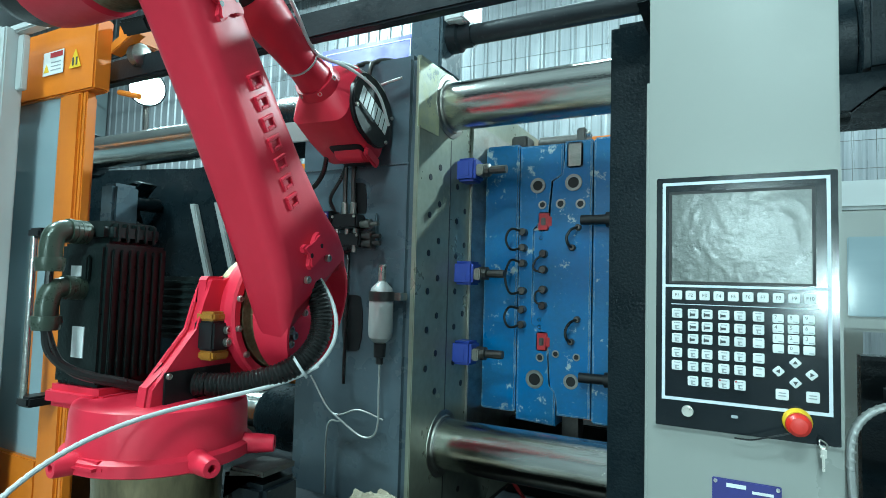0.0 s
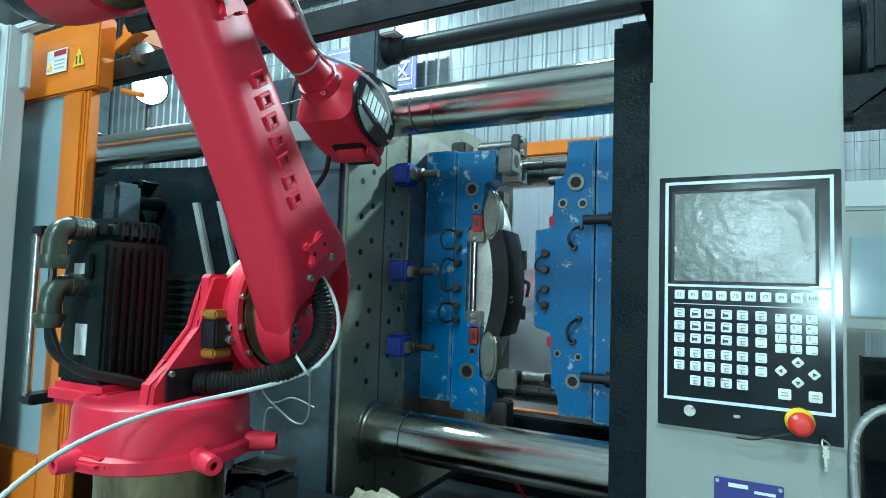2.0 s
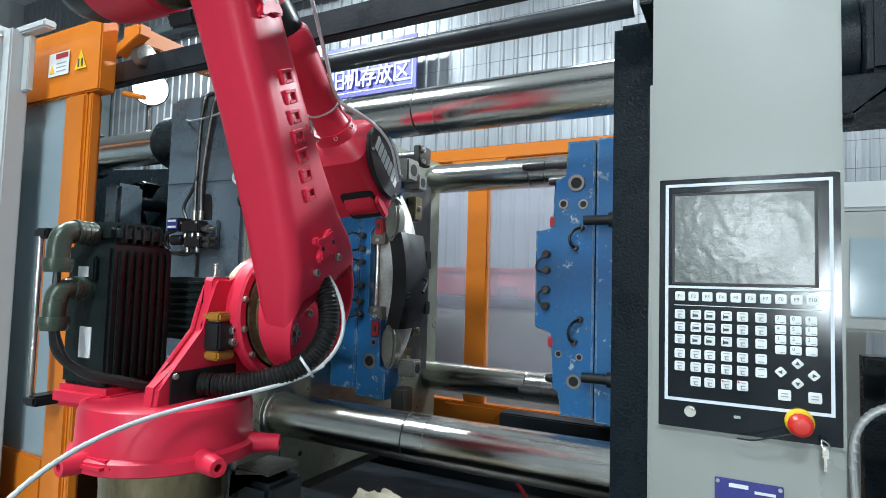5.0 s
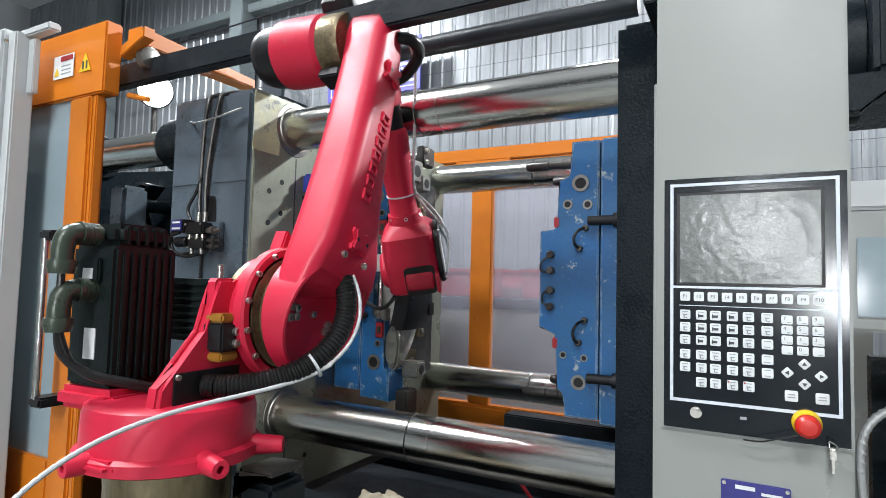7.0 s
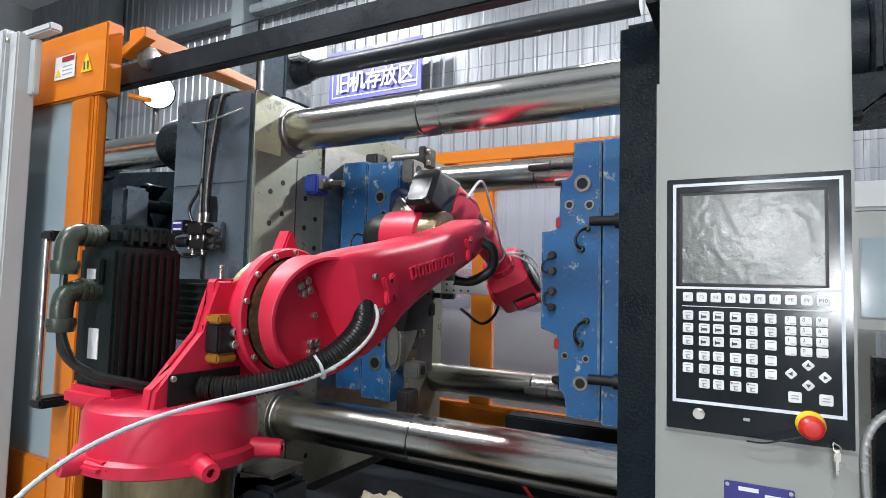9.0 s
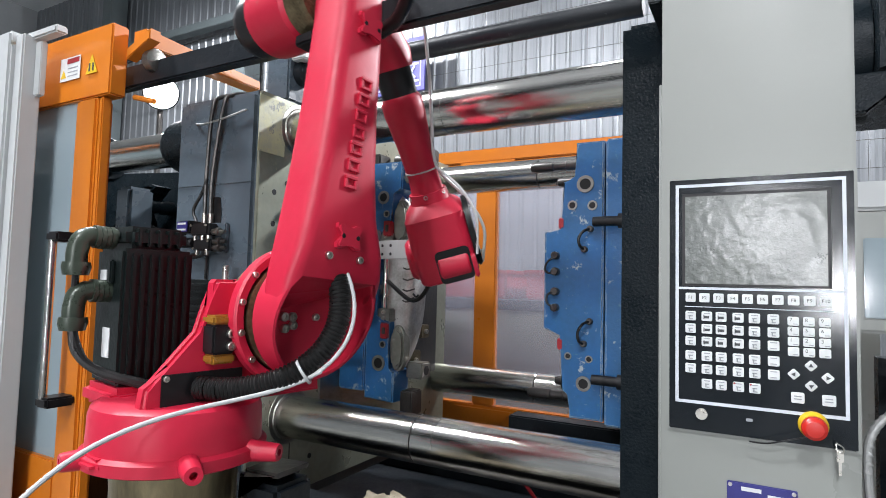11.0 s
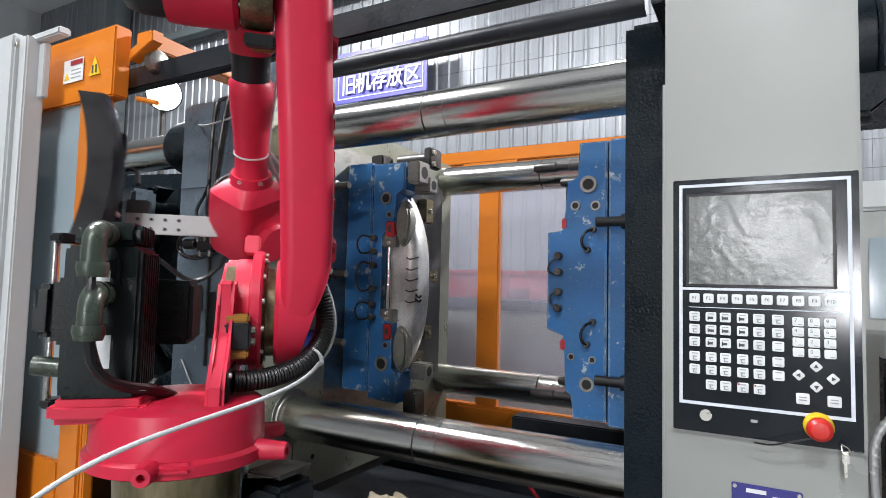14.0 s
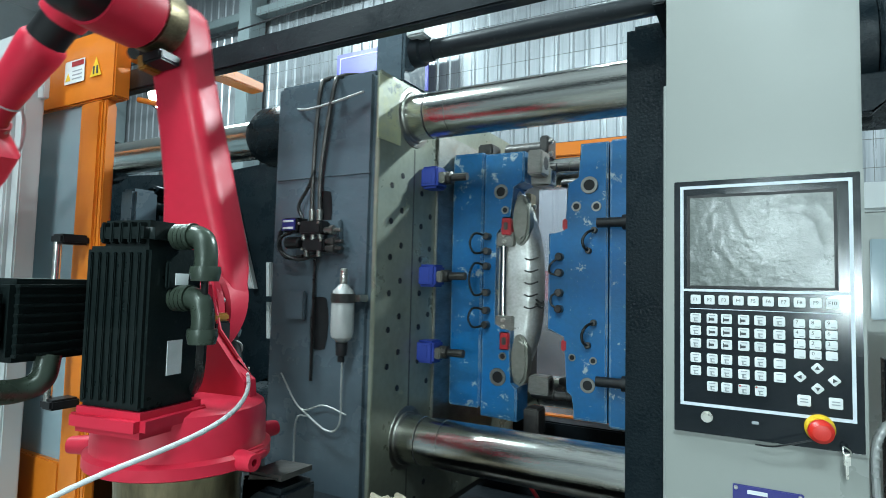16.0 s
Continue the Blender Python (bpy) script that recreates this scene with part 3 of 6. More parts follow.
def mould_half_fixed():
    """The blue half bolted to the fixed platen; its parting face steps out in the middle."""
    y0, y1 = 1.80, 2.24
    m = thing("fixed_mould_half", "blue-painted steel mould half with scuffed edges on the fixed platen", "mould")
    part("clamp_plate", box(-0.083, 0.026, y0, y1, 1.003, 1.697, 0.004), BLUE, m)
    prof = [(-0.087, 1.012), (-0.087, 1.694), (-0.156, 1.694), (-0.156, 1.606), (-0.189, 1.596), (-0.189, 1.474),
            (-0.236, 1.470), (-0.236, 1.226), (-0.189, 1.214), (-0.189, 1.078), (-0.168, 1.07), (-0.168, 1.012)]
    part("cavity_plate", prism(prof, "y", y0, y1, 0.004), BLUE, m)
    part("cavity_face", box(-0.2395, -0.236, y0 + 0.04, y1 - 0.04, 1.24, 1.46, 0.004), MOULDSTEEL, m)
    for x, z, r in ((-0.133, 1.588, 0.014), (-0.133, 1.098, 0.012), (-0.115, 1.534, 0.008), (-0.165, 1.536, 0.008), (-0.12, 1.158, 0.006), (-0.172, 1.162, 0.006)):
        part("bolt_ring", lathe((x, y0 - 0.002, z), (x, y0 + 0.01, z), [(0.012, r), (0, r), (0, r * 1.5), (0.003, r * 1.6)], 20), STEEL, m)
        part("bolt_hole", cyl((x, y0 - 0.0008, z), (x, y0 + 0.004, z), r * 0.98, seg=18), BLACKPLASTIC, m)
    for z in (1.492, 1.19):
        part("lock_block", box(-0.2, -0.184, y0 - 0.002, y0 + 0.05, z - 0.014, z + 0.014, 0.003), REDPLASTIC, m, "red lock block on the mould edge")
    for z0, z1, bend in ((1.475, 1.425, -0.02), (1.25, 1.195, 0.018)):
        part("water_hose", tube([(-0.118, y0 - 0.012, z0), (-0.13, y0 - 0.028, z0 - 0.008), (-0.14, y0 - 0.03, (z0 + z1) / 2), (-0.138, y0 - 0.026, z1 + 0.008), (-0.132, y0 - 0.012, z1)], 0.0036, 8), RUBBER, m, "short black water hose loop")
        for q in ((-0.118, z0), (-0.132, z1)):
            part("hose_fitting", cyl((q[0], y0, q[1]), (q[0], y0 - 0.015, q[1]), 0.008, 0.002, 12), DARKSTEEL, m)
    for z in (1.41, 1.37, 1.32, 1.28):
        part("hose_fitting", cyl((-0.204, y0, z), (-0.204, y0 - 0.02, z), 0.010, 0.002, 12), DARKSTEEL, m)
    part("cable", tube([(-0.2, y0 - 0.016, 1.41), (-0.222, y0 - 0.02, 1.392), (-0.226, y0 - 0.018, 1.37), (-0.2, y0 - 0.016, 1.362)], 0.0028, 8), RUBBER, m)
    part("cable", tube([(-0.2, y0 - 0.016, 1.32), (-0.219, y0 - 0.02, 1.312), (-0.22, y0 - 0.02, 1.29), (-0.2, y0 - 0.016, 1.28)], 0.0028, 8), RUBBER, m)
    for z in (1.66, 1.045):
        for y in (1.9, 2.14):
            part("guide_pillar", lathe((-0.145, y, z), (-0.31, y, z), [(0, 0.017), (0.03, 0.017), (0.03, 0.014), (0.065, 0.014), (0.067, 0.012), (0.1, 0.012), (0.102, 0.014), (0.155, 0.014), (0.165, 0.011)], 20), DARKSTEEL, m, "dark oiled steel guide pillar")
    for z, hgt in ((1.49, 0.035), (1.115, 0.06)):
        part("mould_clamp", box(-0.02, 0.026, y0 - 0.05, y0 - 0.002, z - hgt, z + hgt, 0.004), BLACKPLASTIC, m, "black mould clamp at the platen")
        part("clamp_bolt", lathe((0.0, y0 - 0.03, z), (-0.11, y0 - 0.03, z), [(0, 0.018), (0.045, 0.018), (0.045, 0.012), (0.105, 0.012)], 16), BLACKPLASTIC, m)
    part("lifting_slot", box(-0.0865, -0.0825, y0 + 0.03, y0 + 0.1, 1.64, 1.699), DARKSTEEL, m)


def moving_side():
    """Moving platen with all that is fixed to it; the origin lies at the mould face in the closed state."""
    g = thing("moving_platen", "slate-grey painted cast moving platen with a drilled steel mould face", "platen")
    xf, y0, y1, zt = -0.378, 1.45, 2.49, 1.83
    part("casting", box(xf - 0.325, xf - 0.012, y0, y1, 0.74, zt, 0.012), DARK, g)
    part("face_plate", box(xf - 0.0118, xf, y0 + 0.004, y1 - 0.004, 0.745, zt - 0.004, 0.002), PLATEN, g, "oily ground steel face with rows of holes")
    part("face_groove", box(xf - 0.001, xf + 0.0006, 1.605, 1.609, 0.76, 1.67), DARKSTEEL, g)
    part("foot", box(xf - 0.30, xf - 0.03, y0 + 0.04, y1 - 0.04, 0.70, 0.74, 0.008), DARKSTEEL, g)
    hole = None
    for i in range(11):
        for j, y in enumerate((1.51, 1.555, 1.645, 1.69)):
            z = 0.80 + 0.085 * i + (0.03 if j % 2 else 0.0)
            if abs(z - 1.75) < 0.1 or abs(z - 0.96) < 0.1:
                continue
            if hole is None:
                hole = part("tapped_hole", lathe((-0.002, 0, 0), (0.0009, 0, 0), [(0, 0.0075), (0.0029, 0.0075)], 14), BLACKPLASTIC, g, pose_=pose(xf, y, z))
            else:
                same_mesh(hole, pose(xf, y, z), g)
    for z in BAR_Z:
        part("bar_bush", lathe((xf - 0.001, 1.6, z), (xf + 0.03, 1.6, z), [(0, 0.076), (0.003, 0.075), (0.004, 0.064), (0.008, 0.062), (0.008, BAR_R + 0.0005)], 36), STEEL, g, "steel bush round the tie bar")
        part("bar_housing", lathe((xf - 0.325, 1.6, z), (xf - 0.53, 1.6, z), [(0, 0.1), (0.03, 0.1), (0.05, 0.088), (0.17, 0.085), (0.2, 0.07)], 32), BLACKPAINT, g)
    part("grease_patch", box(xf - 0.0005, xf + 0.0012, 1.446, 1.54, 1.665, 1.815, 0.0), YELLOWGREASE, g)
    part("top_block", box(xf - 0.09, xf - 0.005, 1.55, 1.66, zt, 1.99, 0.006), DARK, g)
    # safety rod on top
    part("rod_nut", lathe((xf - 0.015, 1.6, 1.918), (xf + 0.06, 1.6, 1.918), [(0, 0.036), (0.035, 0.036), (0.04, 0.028), (0.07, 0.028)], 20), BEAMPAINT, g)
    part("safety_rod", cyl((xf + 0.02, 1.6, 1.918), (xf + 0.93, 1.6, 1.918), 0.0235, 0.002, 24), BEAMPAINT, g, "black round safety rod over the mould")
    part("plate_patch", box(xf, xf + 0.05, 1.55, 1.66, 1.94, 2.02, 0.004), WHITEPAINT, g)
    # front hardware
    f = y0 - 0.001
    part("slot", prism([(xf - 0.15 + 0.022 * math.cos(a), 1.5 + 0.05 * math.sin(a) / max(abs(math.sin(a)), 0.75)) for a in [k * math.pi / 8 for k in range(16)]], "y", f - 0.0012, f + 0.01), BLACKPLASTIC, g, "dark upright slot in the casting")
    part("slot", prism([(xf - 0.155 + 0.028 * math.cos(a), 1.235 + 0.062 * math.sin(a) / max(abs(math.sin(a)), 0.75)) for a in [k * math.pi / 8 for k in range(16)]], "y", f - 0.0012, f + 0.01), BLACKPLASTIC, g, "dark upright slot in the casting")
    part("weld_line", box(xf - 0.31, xf - 0.02, f - 0.002, f + 0.002, 1.585, 1.588), DARK, g)
    for x, xb in ((-0.180, -0.168), (-0.156, -0.126)):
        part("pressure_line", tube([(xf + x, f - 0.01, 1.47), (xf + x, f - 0.012, 1.6), (xf + xb, f - 0.012, 1.79), (xf + xb + 0.005, f + 0.01, 1.83), (xf + xb + 0.04, f + 0.05, 1.84)], 0.0055, 8, n=32), DARKSTEEL, g, "thin dark pressure line")
    part("grease_line", tube([(xf - 0.34, f + 0.05, 1.80), (xf - 0.22, f - 0.01, 1.755), (xf - 0.13, f - 0.015, 1.758), (xf - 0.04, f - 0.008, 1.775)], 0.003, 6), ACCGREY, g)
    part("grease_line", tube([(xf - 0.26, f - 0.01, 1.11), (xf - 0.19, f - 0.015, 1.035), (xf - 0.12, f - 0.015, 1.05), (xf - 0.06, f - 0.008, 1.035)], 0.002, 6), ACCGREY, g)
    part("grease_line", tube([(xf - 0.19, f - 0.015, 1.035), (xf - 0.11, f - 0.015, 0.995), (xf - 0.068, f - 0.02, 1.015), (xf - 0.066, f - 0.02, 1.1), (xf - 0.066, f - 0.02, 1.18)], 0.0024, 6), ACCGREY, g)
    part("grease_line", tube([(xf - 0.205, f - 0.012, 0.85), (xf - 0.205, f - 0.012, 1.0), (xf - 0.17, f - 0.012, 1.02)], 0.0022, 6), ACCGREY, g)
    # valve group
    part("valve_plate", box(xf - 0.20, xf - 0.092, f - 0.014, f, 1.398, 1.478, 0.003), DARK, g)
    part("valve_block", box(xf - 0.186, xf - 0.118, f - 0.050, f - 0.014, 1.442, 1.474, 0.004), BLACKPLASTIC, g)
    part("valve_block", box(xf - 0.178, xf - 0.112, f - 0.046, f - 0.014, 1.402, 1.432, 0.004), BLACKPLASTIC, g)
    part("valve_coil", cyl((xf - 0.19, f - 0.034, 1.424), (xf - 0.235, f - 0.034, 1.424), 0.014, 0.003, 16), BLACKPLASTIC, g)
    part("solenoid", box(xf - 0.232, xf - 0.186, f - 0.055, f - 0.01, 1.448, 1.482, 0.004), BLACKPLASTIC, g)
    part("valve_label", box(xf - 0.230, xf - 0.190, f - 0.0575, f - 0.055, 1.452, 1.479), LABELBLUE, g, "blue and white valve label")
    for z in (1.4575, 1.4735):
        part("valve_bars", box(xf - 0.226, xf - 0.194, f - 0.0585, f - 0.0575, z - 0.0025, z + 0.0025), LABELWHITE, g)
    for k, (x, z) in enumerate(((-0.118, 1.452), (-0.112, 1.426), (-0.112, 1.41))):
        part("valve_stem", lathe((xf + x, f - 0.032, z), (xf + x + 0.045, f - 0.032, z), [(0, 0.008), (0.014, 0.008), (0.015, 0.011), (0.026, 0.011), (0.027, 0.005), (0.045, 0.005)], 12), DARKSTEEL if k else STEEL, g)
    for x, z in ((-0.178, 1.437), (-0.15, 1.437), (-0.128, 1.439), (-0.168, 1.398), (-0.13, 1.398)):
        part("line_fitting", cyl((xf + x, f - 0.038, z - 0.008), (xf + x, f - 0.038, z + 0.008), 0.006, 0.001, 10), STEEL, g)
    for x, z in ((-0.182, 1.468), (-0.124, 1.468), (-0.174, 1.408), (-0.118, 1.427)):
        bolt(g, (xf + x, f - 0.050 if z > 1.44 else f - 0.046, z), (0, -1, 0), 0.0032)
    for k in range(2):
        part("line_fitting", cyl((xf - 0.180 + 0.024 * k, f - 0.011, 1.475), (xf - 0.180 + 0.024 * k, f - 0.011, 1.505), 0.0075, 0.002, 10), STEEL, g)
    part("solenoid_cable", tube([(xf - 0.225, f - 0.03, 1.47), (xf - 0.258, f - 0.03, 1.455), (xf - 0.262, f - 0.03, 1.415), (xf - 0.235, f - 0.03, 1.39), (xf - 0.19, f - 0.025, 1.392)], 0.0055, 8), RUBBER, g)
    part("solenoid_cable", tube([(xf - 0.21, f - 0.045, 1.448), (xf - 0.238, f - 0.05, 1.436), (xf - 0.246, f - 0.045, 1.405), (xf - 0.20, f - 0.03, 1.384), (xf - 0.15, f - 0.02, 1.396)], 0.004, 8), RUBBER, g)
    part("solenoid_cable", tube([(xf - 0.20, f - 0.02, 1.48), (xf - 0.215, f - 0.02, 1.515), (xf - 0.19, f - 0.016, 1.56), (xf - 0.176, f - 0.012, 1.60)], 0.0045, 8), RUBBER, g)
    part("lower_cable", cyl((xf - 0.168, f - 0.008, 1.10), (xf - 0.168, f - 0.008, 1.405), 0.004, seg=8), RUBBER, g)
    part("cover_plate", box(xf - 0.255, xf - 0.195, f - 0.012, f, 1.24, 1.31, 0.003), DARK, g)
    # accumulator
    ax, ay = xf - 0.053, f - 0.04
    part("accumulator", lathe((ax, ay, 1.197), (ax, ay, 1.392), [(0, 0.0), (0.004, 0.012), (0.014, 0.023), (0.026, 0.0255), (0.1, 0.0255), (0.118, 0.022), (0.128, 0.012), (0.132, 0.009)], 28), ACCGREY, g, "silver-grey hydraulic accumulator bottle")
    part("accumulator_neck", cyl((ax, ay, 1.326), (ax, ay, 1.364), 0.0085, 0.002, 16), BOLT, g)
    part("accumulator_valve", lathe((ax, ay, 1.157), (ax, ay, 1.200), [(0, 0.008), (0.013, 0.008), (0.015, 0.0125), (0.043, 0.0135)], 16), BLACKPLASTIC, g)
    part("accumulator_strap", lathe((ax, ay, 1.288), (ax, ay, 1.312), [(0, 0.0268), (0.02, 0.0268)], 28), DARKSTEEL, g)
    part("strap_lug", box(ax + 0.02, ax + 0.04, ay + 0.01, f, 1.290, 1.306, 0.002), STEEL, g)
    return g


def moving_mould():
    y0, y1 = 1.80, 2.24
    m = thing("moving_mould_half", "blue-painted steel mould half with a polished core, on the moving platen", "mould")
    part("adapter_plate", box(-0.3777, -0.3712, 1.715, 2.2, 0.94, 1.745, 0.002), STEEL, m, "scuffed bare steel adapter plate")
    part("ejector_plate", box(-0.30, -0.268, y0 + 0.172, 2.22, 1.02, 1.68, 0.003), DARKSTEEL, m)
    for z, h, y, d in ((1.08, 0.03, 1.99, 0.07), (1.17, 0.022, 2.06, 0.05), (1.26, 0.035, 2.0, 0.05), (1.36, 0.02, 2.08, 0.06), (1.45, 0.03, 2.0, 0.08), (1.58, 0.04, 2.05, 0.05)):
        part("ejector_block", box(-0.267, -0.235, y, y + d, z - h, z + h, 0.003), GREASY, m, "oily steel ejector block")
        bolt(m, (-0.235, y + d / 2, z), (1, 0, 0), 0.008)
    part("clamp_plate", box(-0.3705, -0.277, y0, y0 + 0.17, 1.008, 1.697, 0.004), BLUE, m)
    prof = [(-0.274, 0.99), (-0.274, 1.69), (-0.160, 1.69), (-0.160, 1.608), (-0.193, 1.598), (-0.193, 1.512),
            (-0.226, 1.478), (-0.24, 1.476), (-0.24, 1.23), (-0.193, 1.216), (-0.193, 1.08), (-0.172, 1.072), (-0.172, 0.985)]
    part("core_plate", prism(prof, "y", y0, y0 + 0.085, 0.004), BLUE, m)
    part("core_backing", box(-0.274, -0.25, y0 + 0.087, y0 + 0.15, 0.99, 1.69, 0.004), BLUE, m)
    # polished core with a bowed back, shaped like the moulded panel
    secs = []
    for k in range(25):
        u = k / 24
        z = 1.07 + 0.53 * u
        bow = 1 - abs(2 * u - 1) ** 2.6
        x1 = -0.196 + 0.066 * bow
        w = 0.03
        secs.append([(-0.25, y0 + 0.03, z), (x1 - 0.03, y0 + 0.03, z), (x1 - 0.01, y0 + 0.036, z), (x1, y0 + 0.055, z), (x1 - 0.01, y0 + 0.06 + 2 * w, z), (-0.25, y0 + 0.08 + 2 * w, z)])
    part("core", loft(secs), MOULDSTEEL, m, "polished bowed steel core", angle=50)
    for z0, z1 in ((1.12, 1.2), (1.45, 1.53)):
        zc, hh = (z0 + z1) / 2 + (0.02 if z0 > 1.3 else -0.02), 0.068
        rim = [(-0.176 + 0.027 * math.cos(radians(15 * q)), zc + hh * math.sin(radians(15 * q))) for q in range(24)]
        pk = part("core_pocket", prism(rim, "y", y0 + 0.02, y0 + 0.05, 0.006), CORESTEEL, m, "dull grey steel dome of the core")
        part("dome_face", prism([(-0.174 + (x + 0.176) * 0.74, zc + (z - zc) * 0.86) for x, z in rim], "y", y0 + 0.012, y0 + 0.03, 0.006), CORESTEEL, pk)
    for k in range(5):
        part("core_rib", tube([(-0.165, y0 + 0.028, 1.28 + 0.032 * k), (-0.15, y0 + 0.028, 1.276 + 0.032 * k), (-0.134, y0 + 0.045, 1.283 + 0.032 * k)], 0.0022, 6, n=8), DARKSTEEL, m)
    for k, dz in enumerate((0.0, -0.012)):
        part("ejector_wire", tube([(-0.136, y0 + 0.04, 1.30 + dz), (-0.12, y0 + 0.03, 1.292 + dz), (-0.112, y0 + 0.03, 1.298 + dz)], 0.003, 6), RUBBER, m)
    part("slide_cylinder", cyl((-0.222, y0 + 0.022, 1.235), (-0.222, y0 + 0.022, 1.47), 0.010, seg=16), CHROME, m, "chromed slide rod")
    part("slide_cylinder", cyl((-0.212, y0 + 0.046, 1.235), (-0.212, y0 + 0.046, 1.47), 0.013, seg=16), DARKSTEEL, m)
    for z in (1.235, 1.46):
        part("slide_bracket", box(-0.2395, -0.192, y0 + 0.006, y0 + 0.06, z - 0.02, z + 0.02, 0.003), STEEL, m, "steel rod bracket with two bolts")
        for dz in (-0.009, 0.009):
            bolt(m, (-0.215, y0 + 0.006, z + dz), (0, -1, 0), 0.006)
    for x, z, r in ((-0.225, 1.585, 0.013), (-0.225, 1.095, 0.015), (-0.212, 1.535, 0.007), (-0.212, 1.15, 0.007)):
        part("bolt_ring", lathe((x, y0 - 0.002, z), (x, y0 + 0.01, z), [(0.012, r), (0, r), (0, r * 1.5), (0.003, r * 1.6)], 20), STEEL, m)
        part("bolt_hole", cyl((x, y0 - 0.0008, z), (x, y0 + 0.004, z), r * 0.98, seg=18), BLACKPLASTIC, m)
    for z in (1.492, 1.19):
        part("lock_block", box(-0.222, -0.194, y0 - 0.003, y0 + 0.05, z - 0.024, z + 0.024, 0.003), REDPLASTIC, m, "dark red lock block")
        part("lock_core", box(-0.214, -0.202, y0 - 0.006, y0, z - 0.01, z + 0.01, 0.002), DARKSTEEL, m)
    for z0, z1 in ((1.465, 1.425), (1.385, 1.315), (1.268, 1.23)):
        part("water_hose", tube([(-0.258, y0 - 0.012, z0), (-0.28, y0 - 0.04, z0 + 0.006), (-0.29, y0 - 0.05, (z0 + z1) / 2), (-0.28, y0 - 0.04, z1 - 0.006), (-0.258, y0 - 0.012, z1)], 0.0032, 8), RUBBER, m, "short black water hose loop")
        for z in (z0, z1):
            part("hose_fitting", cyl((-0.258, y0, z), (-0.258, y0 - 0.022, z), 0.010, 0.002, 12), DARKSTEEL, m)
    part("corner_block", box(-0.15, -0.11, y0 - 0.004, y0 + 0.06, 1.625, 1.69, 0.004), STEEL, m)
    part("corner_hole", cyl((-0.1095, y0 + 0.028, 1.658), (-0.112, y0 + 0.028, 1.658), 0.018, seg=20), BLACKPLASTIC, m)
    for y, z in ((1.85, 1.628), (1.85, 1.075)):
        part("angle_block", box(-0.16, -0.105, y, y + 0.05, z - 0.024, z + 0.024, 0.004), STEEL, m, "bored steel guide block")
        part("block_hole", cyl((-0.1045, y + 0.025, z), (-0.108, y + 0.025, z), 0.014, seg=20), BLACKPLASTIC, m)
    part("top_cylinder", cyl((-0.26, 1.92, 1.719), (-0.15, 1.92, 1.719), 0.022, 0.003, 20), DARKSTEEL, m, "black hydraulic cylinder on the mould")
    part("top_cylinder_head", box(-0.15, -0.125, 1.885, 1.955, 1.69, 1.75, 0.004), DARKSTEEL, m)
    for z in (1.70, 1.735):
        bolt(m, (-0.125, 1.90, z), (1, 0, 0), 0.008)
    part("lifting_block", box(-0.315, -0.27, y0 + 0.04, y0 + 0.1, 1.697, 1.73, 0.004), DARKSTEEL, m)
    for z in (1.605, 1.355, 1.165):
        part("mould_clamp", box(-0.3777, -0.328, 1.635, 1.69, z - 0.028, z + 0.028, 0.006), CLAMPBLUE, m, "navy blue cast mould clamp")
        part("clamp_recess", box(-0.372, -0.344, 1.6335, 1.637, z - 0.016, z + 0.016), CLAMPBLUE, m)
        part("clamp_step", box(-0.328, -0.311, 1.64, 1.685, z - 0.016, z + 0.012, 0.003), STEEL, m)
        part("clamp_nut", lathe((-0.323, 1.665, z), (-0.262, 1.665, z), [(0, 0.016), (0.022, 0.016), (0.024, 0.010), (0.065, 0.010)], 10), DARKSTEEL, m)
    part("bottom_bracket", box(-0.16, -0.12, y0 + 0.02, y0 + 0.08, 0.95, 1.02, 0.004), DARKSTEEL, m)
    return m


def moulded_panel():
    """The black moulded panel on the core; the origin is the same as that of the mould half."""
    y0 = 1.80
    p = thing("moulded_panel", "glossy black bowed moulded plastic panel fresh from the mould", "plastic part")
    secs = []
    for k in range(29):
        u = k / 28
        z = 1.19 + 0.285 * u
        bow = math.sin(math.pi * (0.2 + 0.6 * u)) ** 0.6
        x1 = -0.205 + 0.082 * bow
        yb = y0 + 0.16
        secs.append([(x1 - 0.045, y0 + 0.022, z), (x1, y0 + 0.024, z), (x1 + 0.006, y0 + 0.05, z), (x1 - 0.004, yb, z), (x1 - 0.008, yb, z), (x1 + 0.001, y0 + 0.052, z), (x1 - 0.005, y0 + 0.030, z), (x1 - 0.045, y0 + 0.027, z)])
    part("shell", loft(secs), BLACKPLASTIC, p, angle=50)
    for z, h in ((1.25, 0.02), (1.40, 0.028)):
        part("tab", box(-0.136, -0.130, y0 + 0.155, y0 + 0.185, z - h, z + h, 0.002), BLACKPLASTIC, p)
    part("sprue", tube([(-0.105, y0 + 0.1, 1.34), (-0.09, y0 + 0.09, 1.33), (-0.08, y0 + 0.05, 1.30)], 0.005, 6), BLACKPLASTIC, p)
    return p


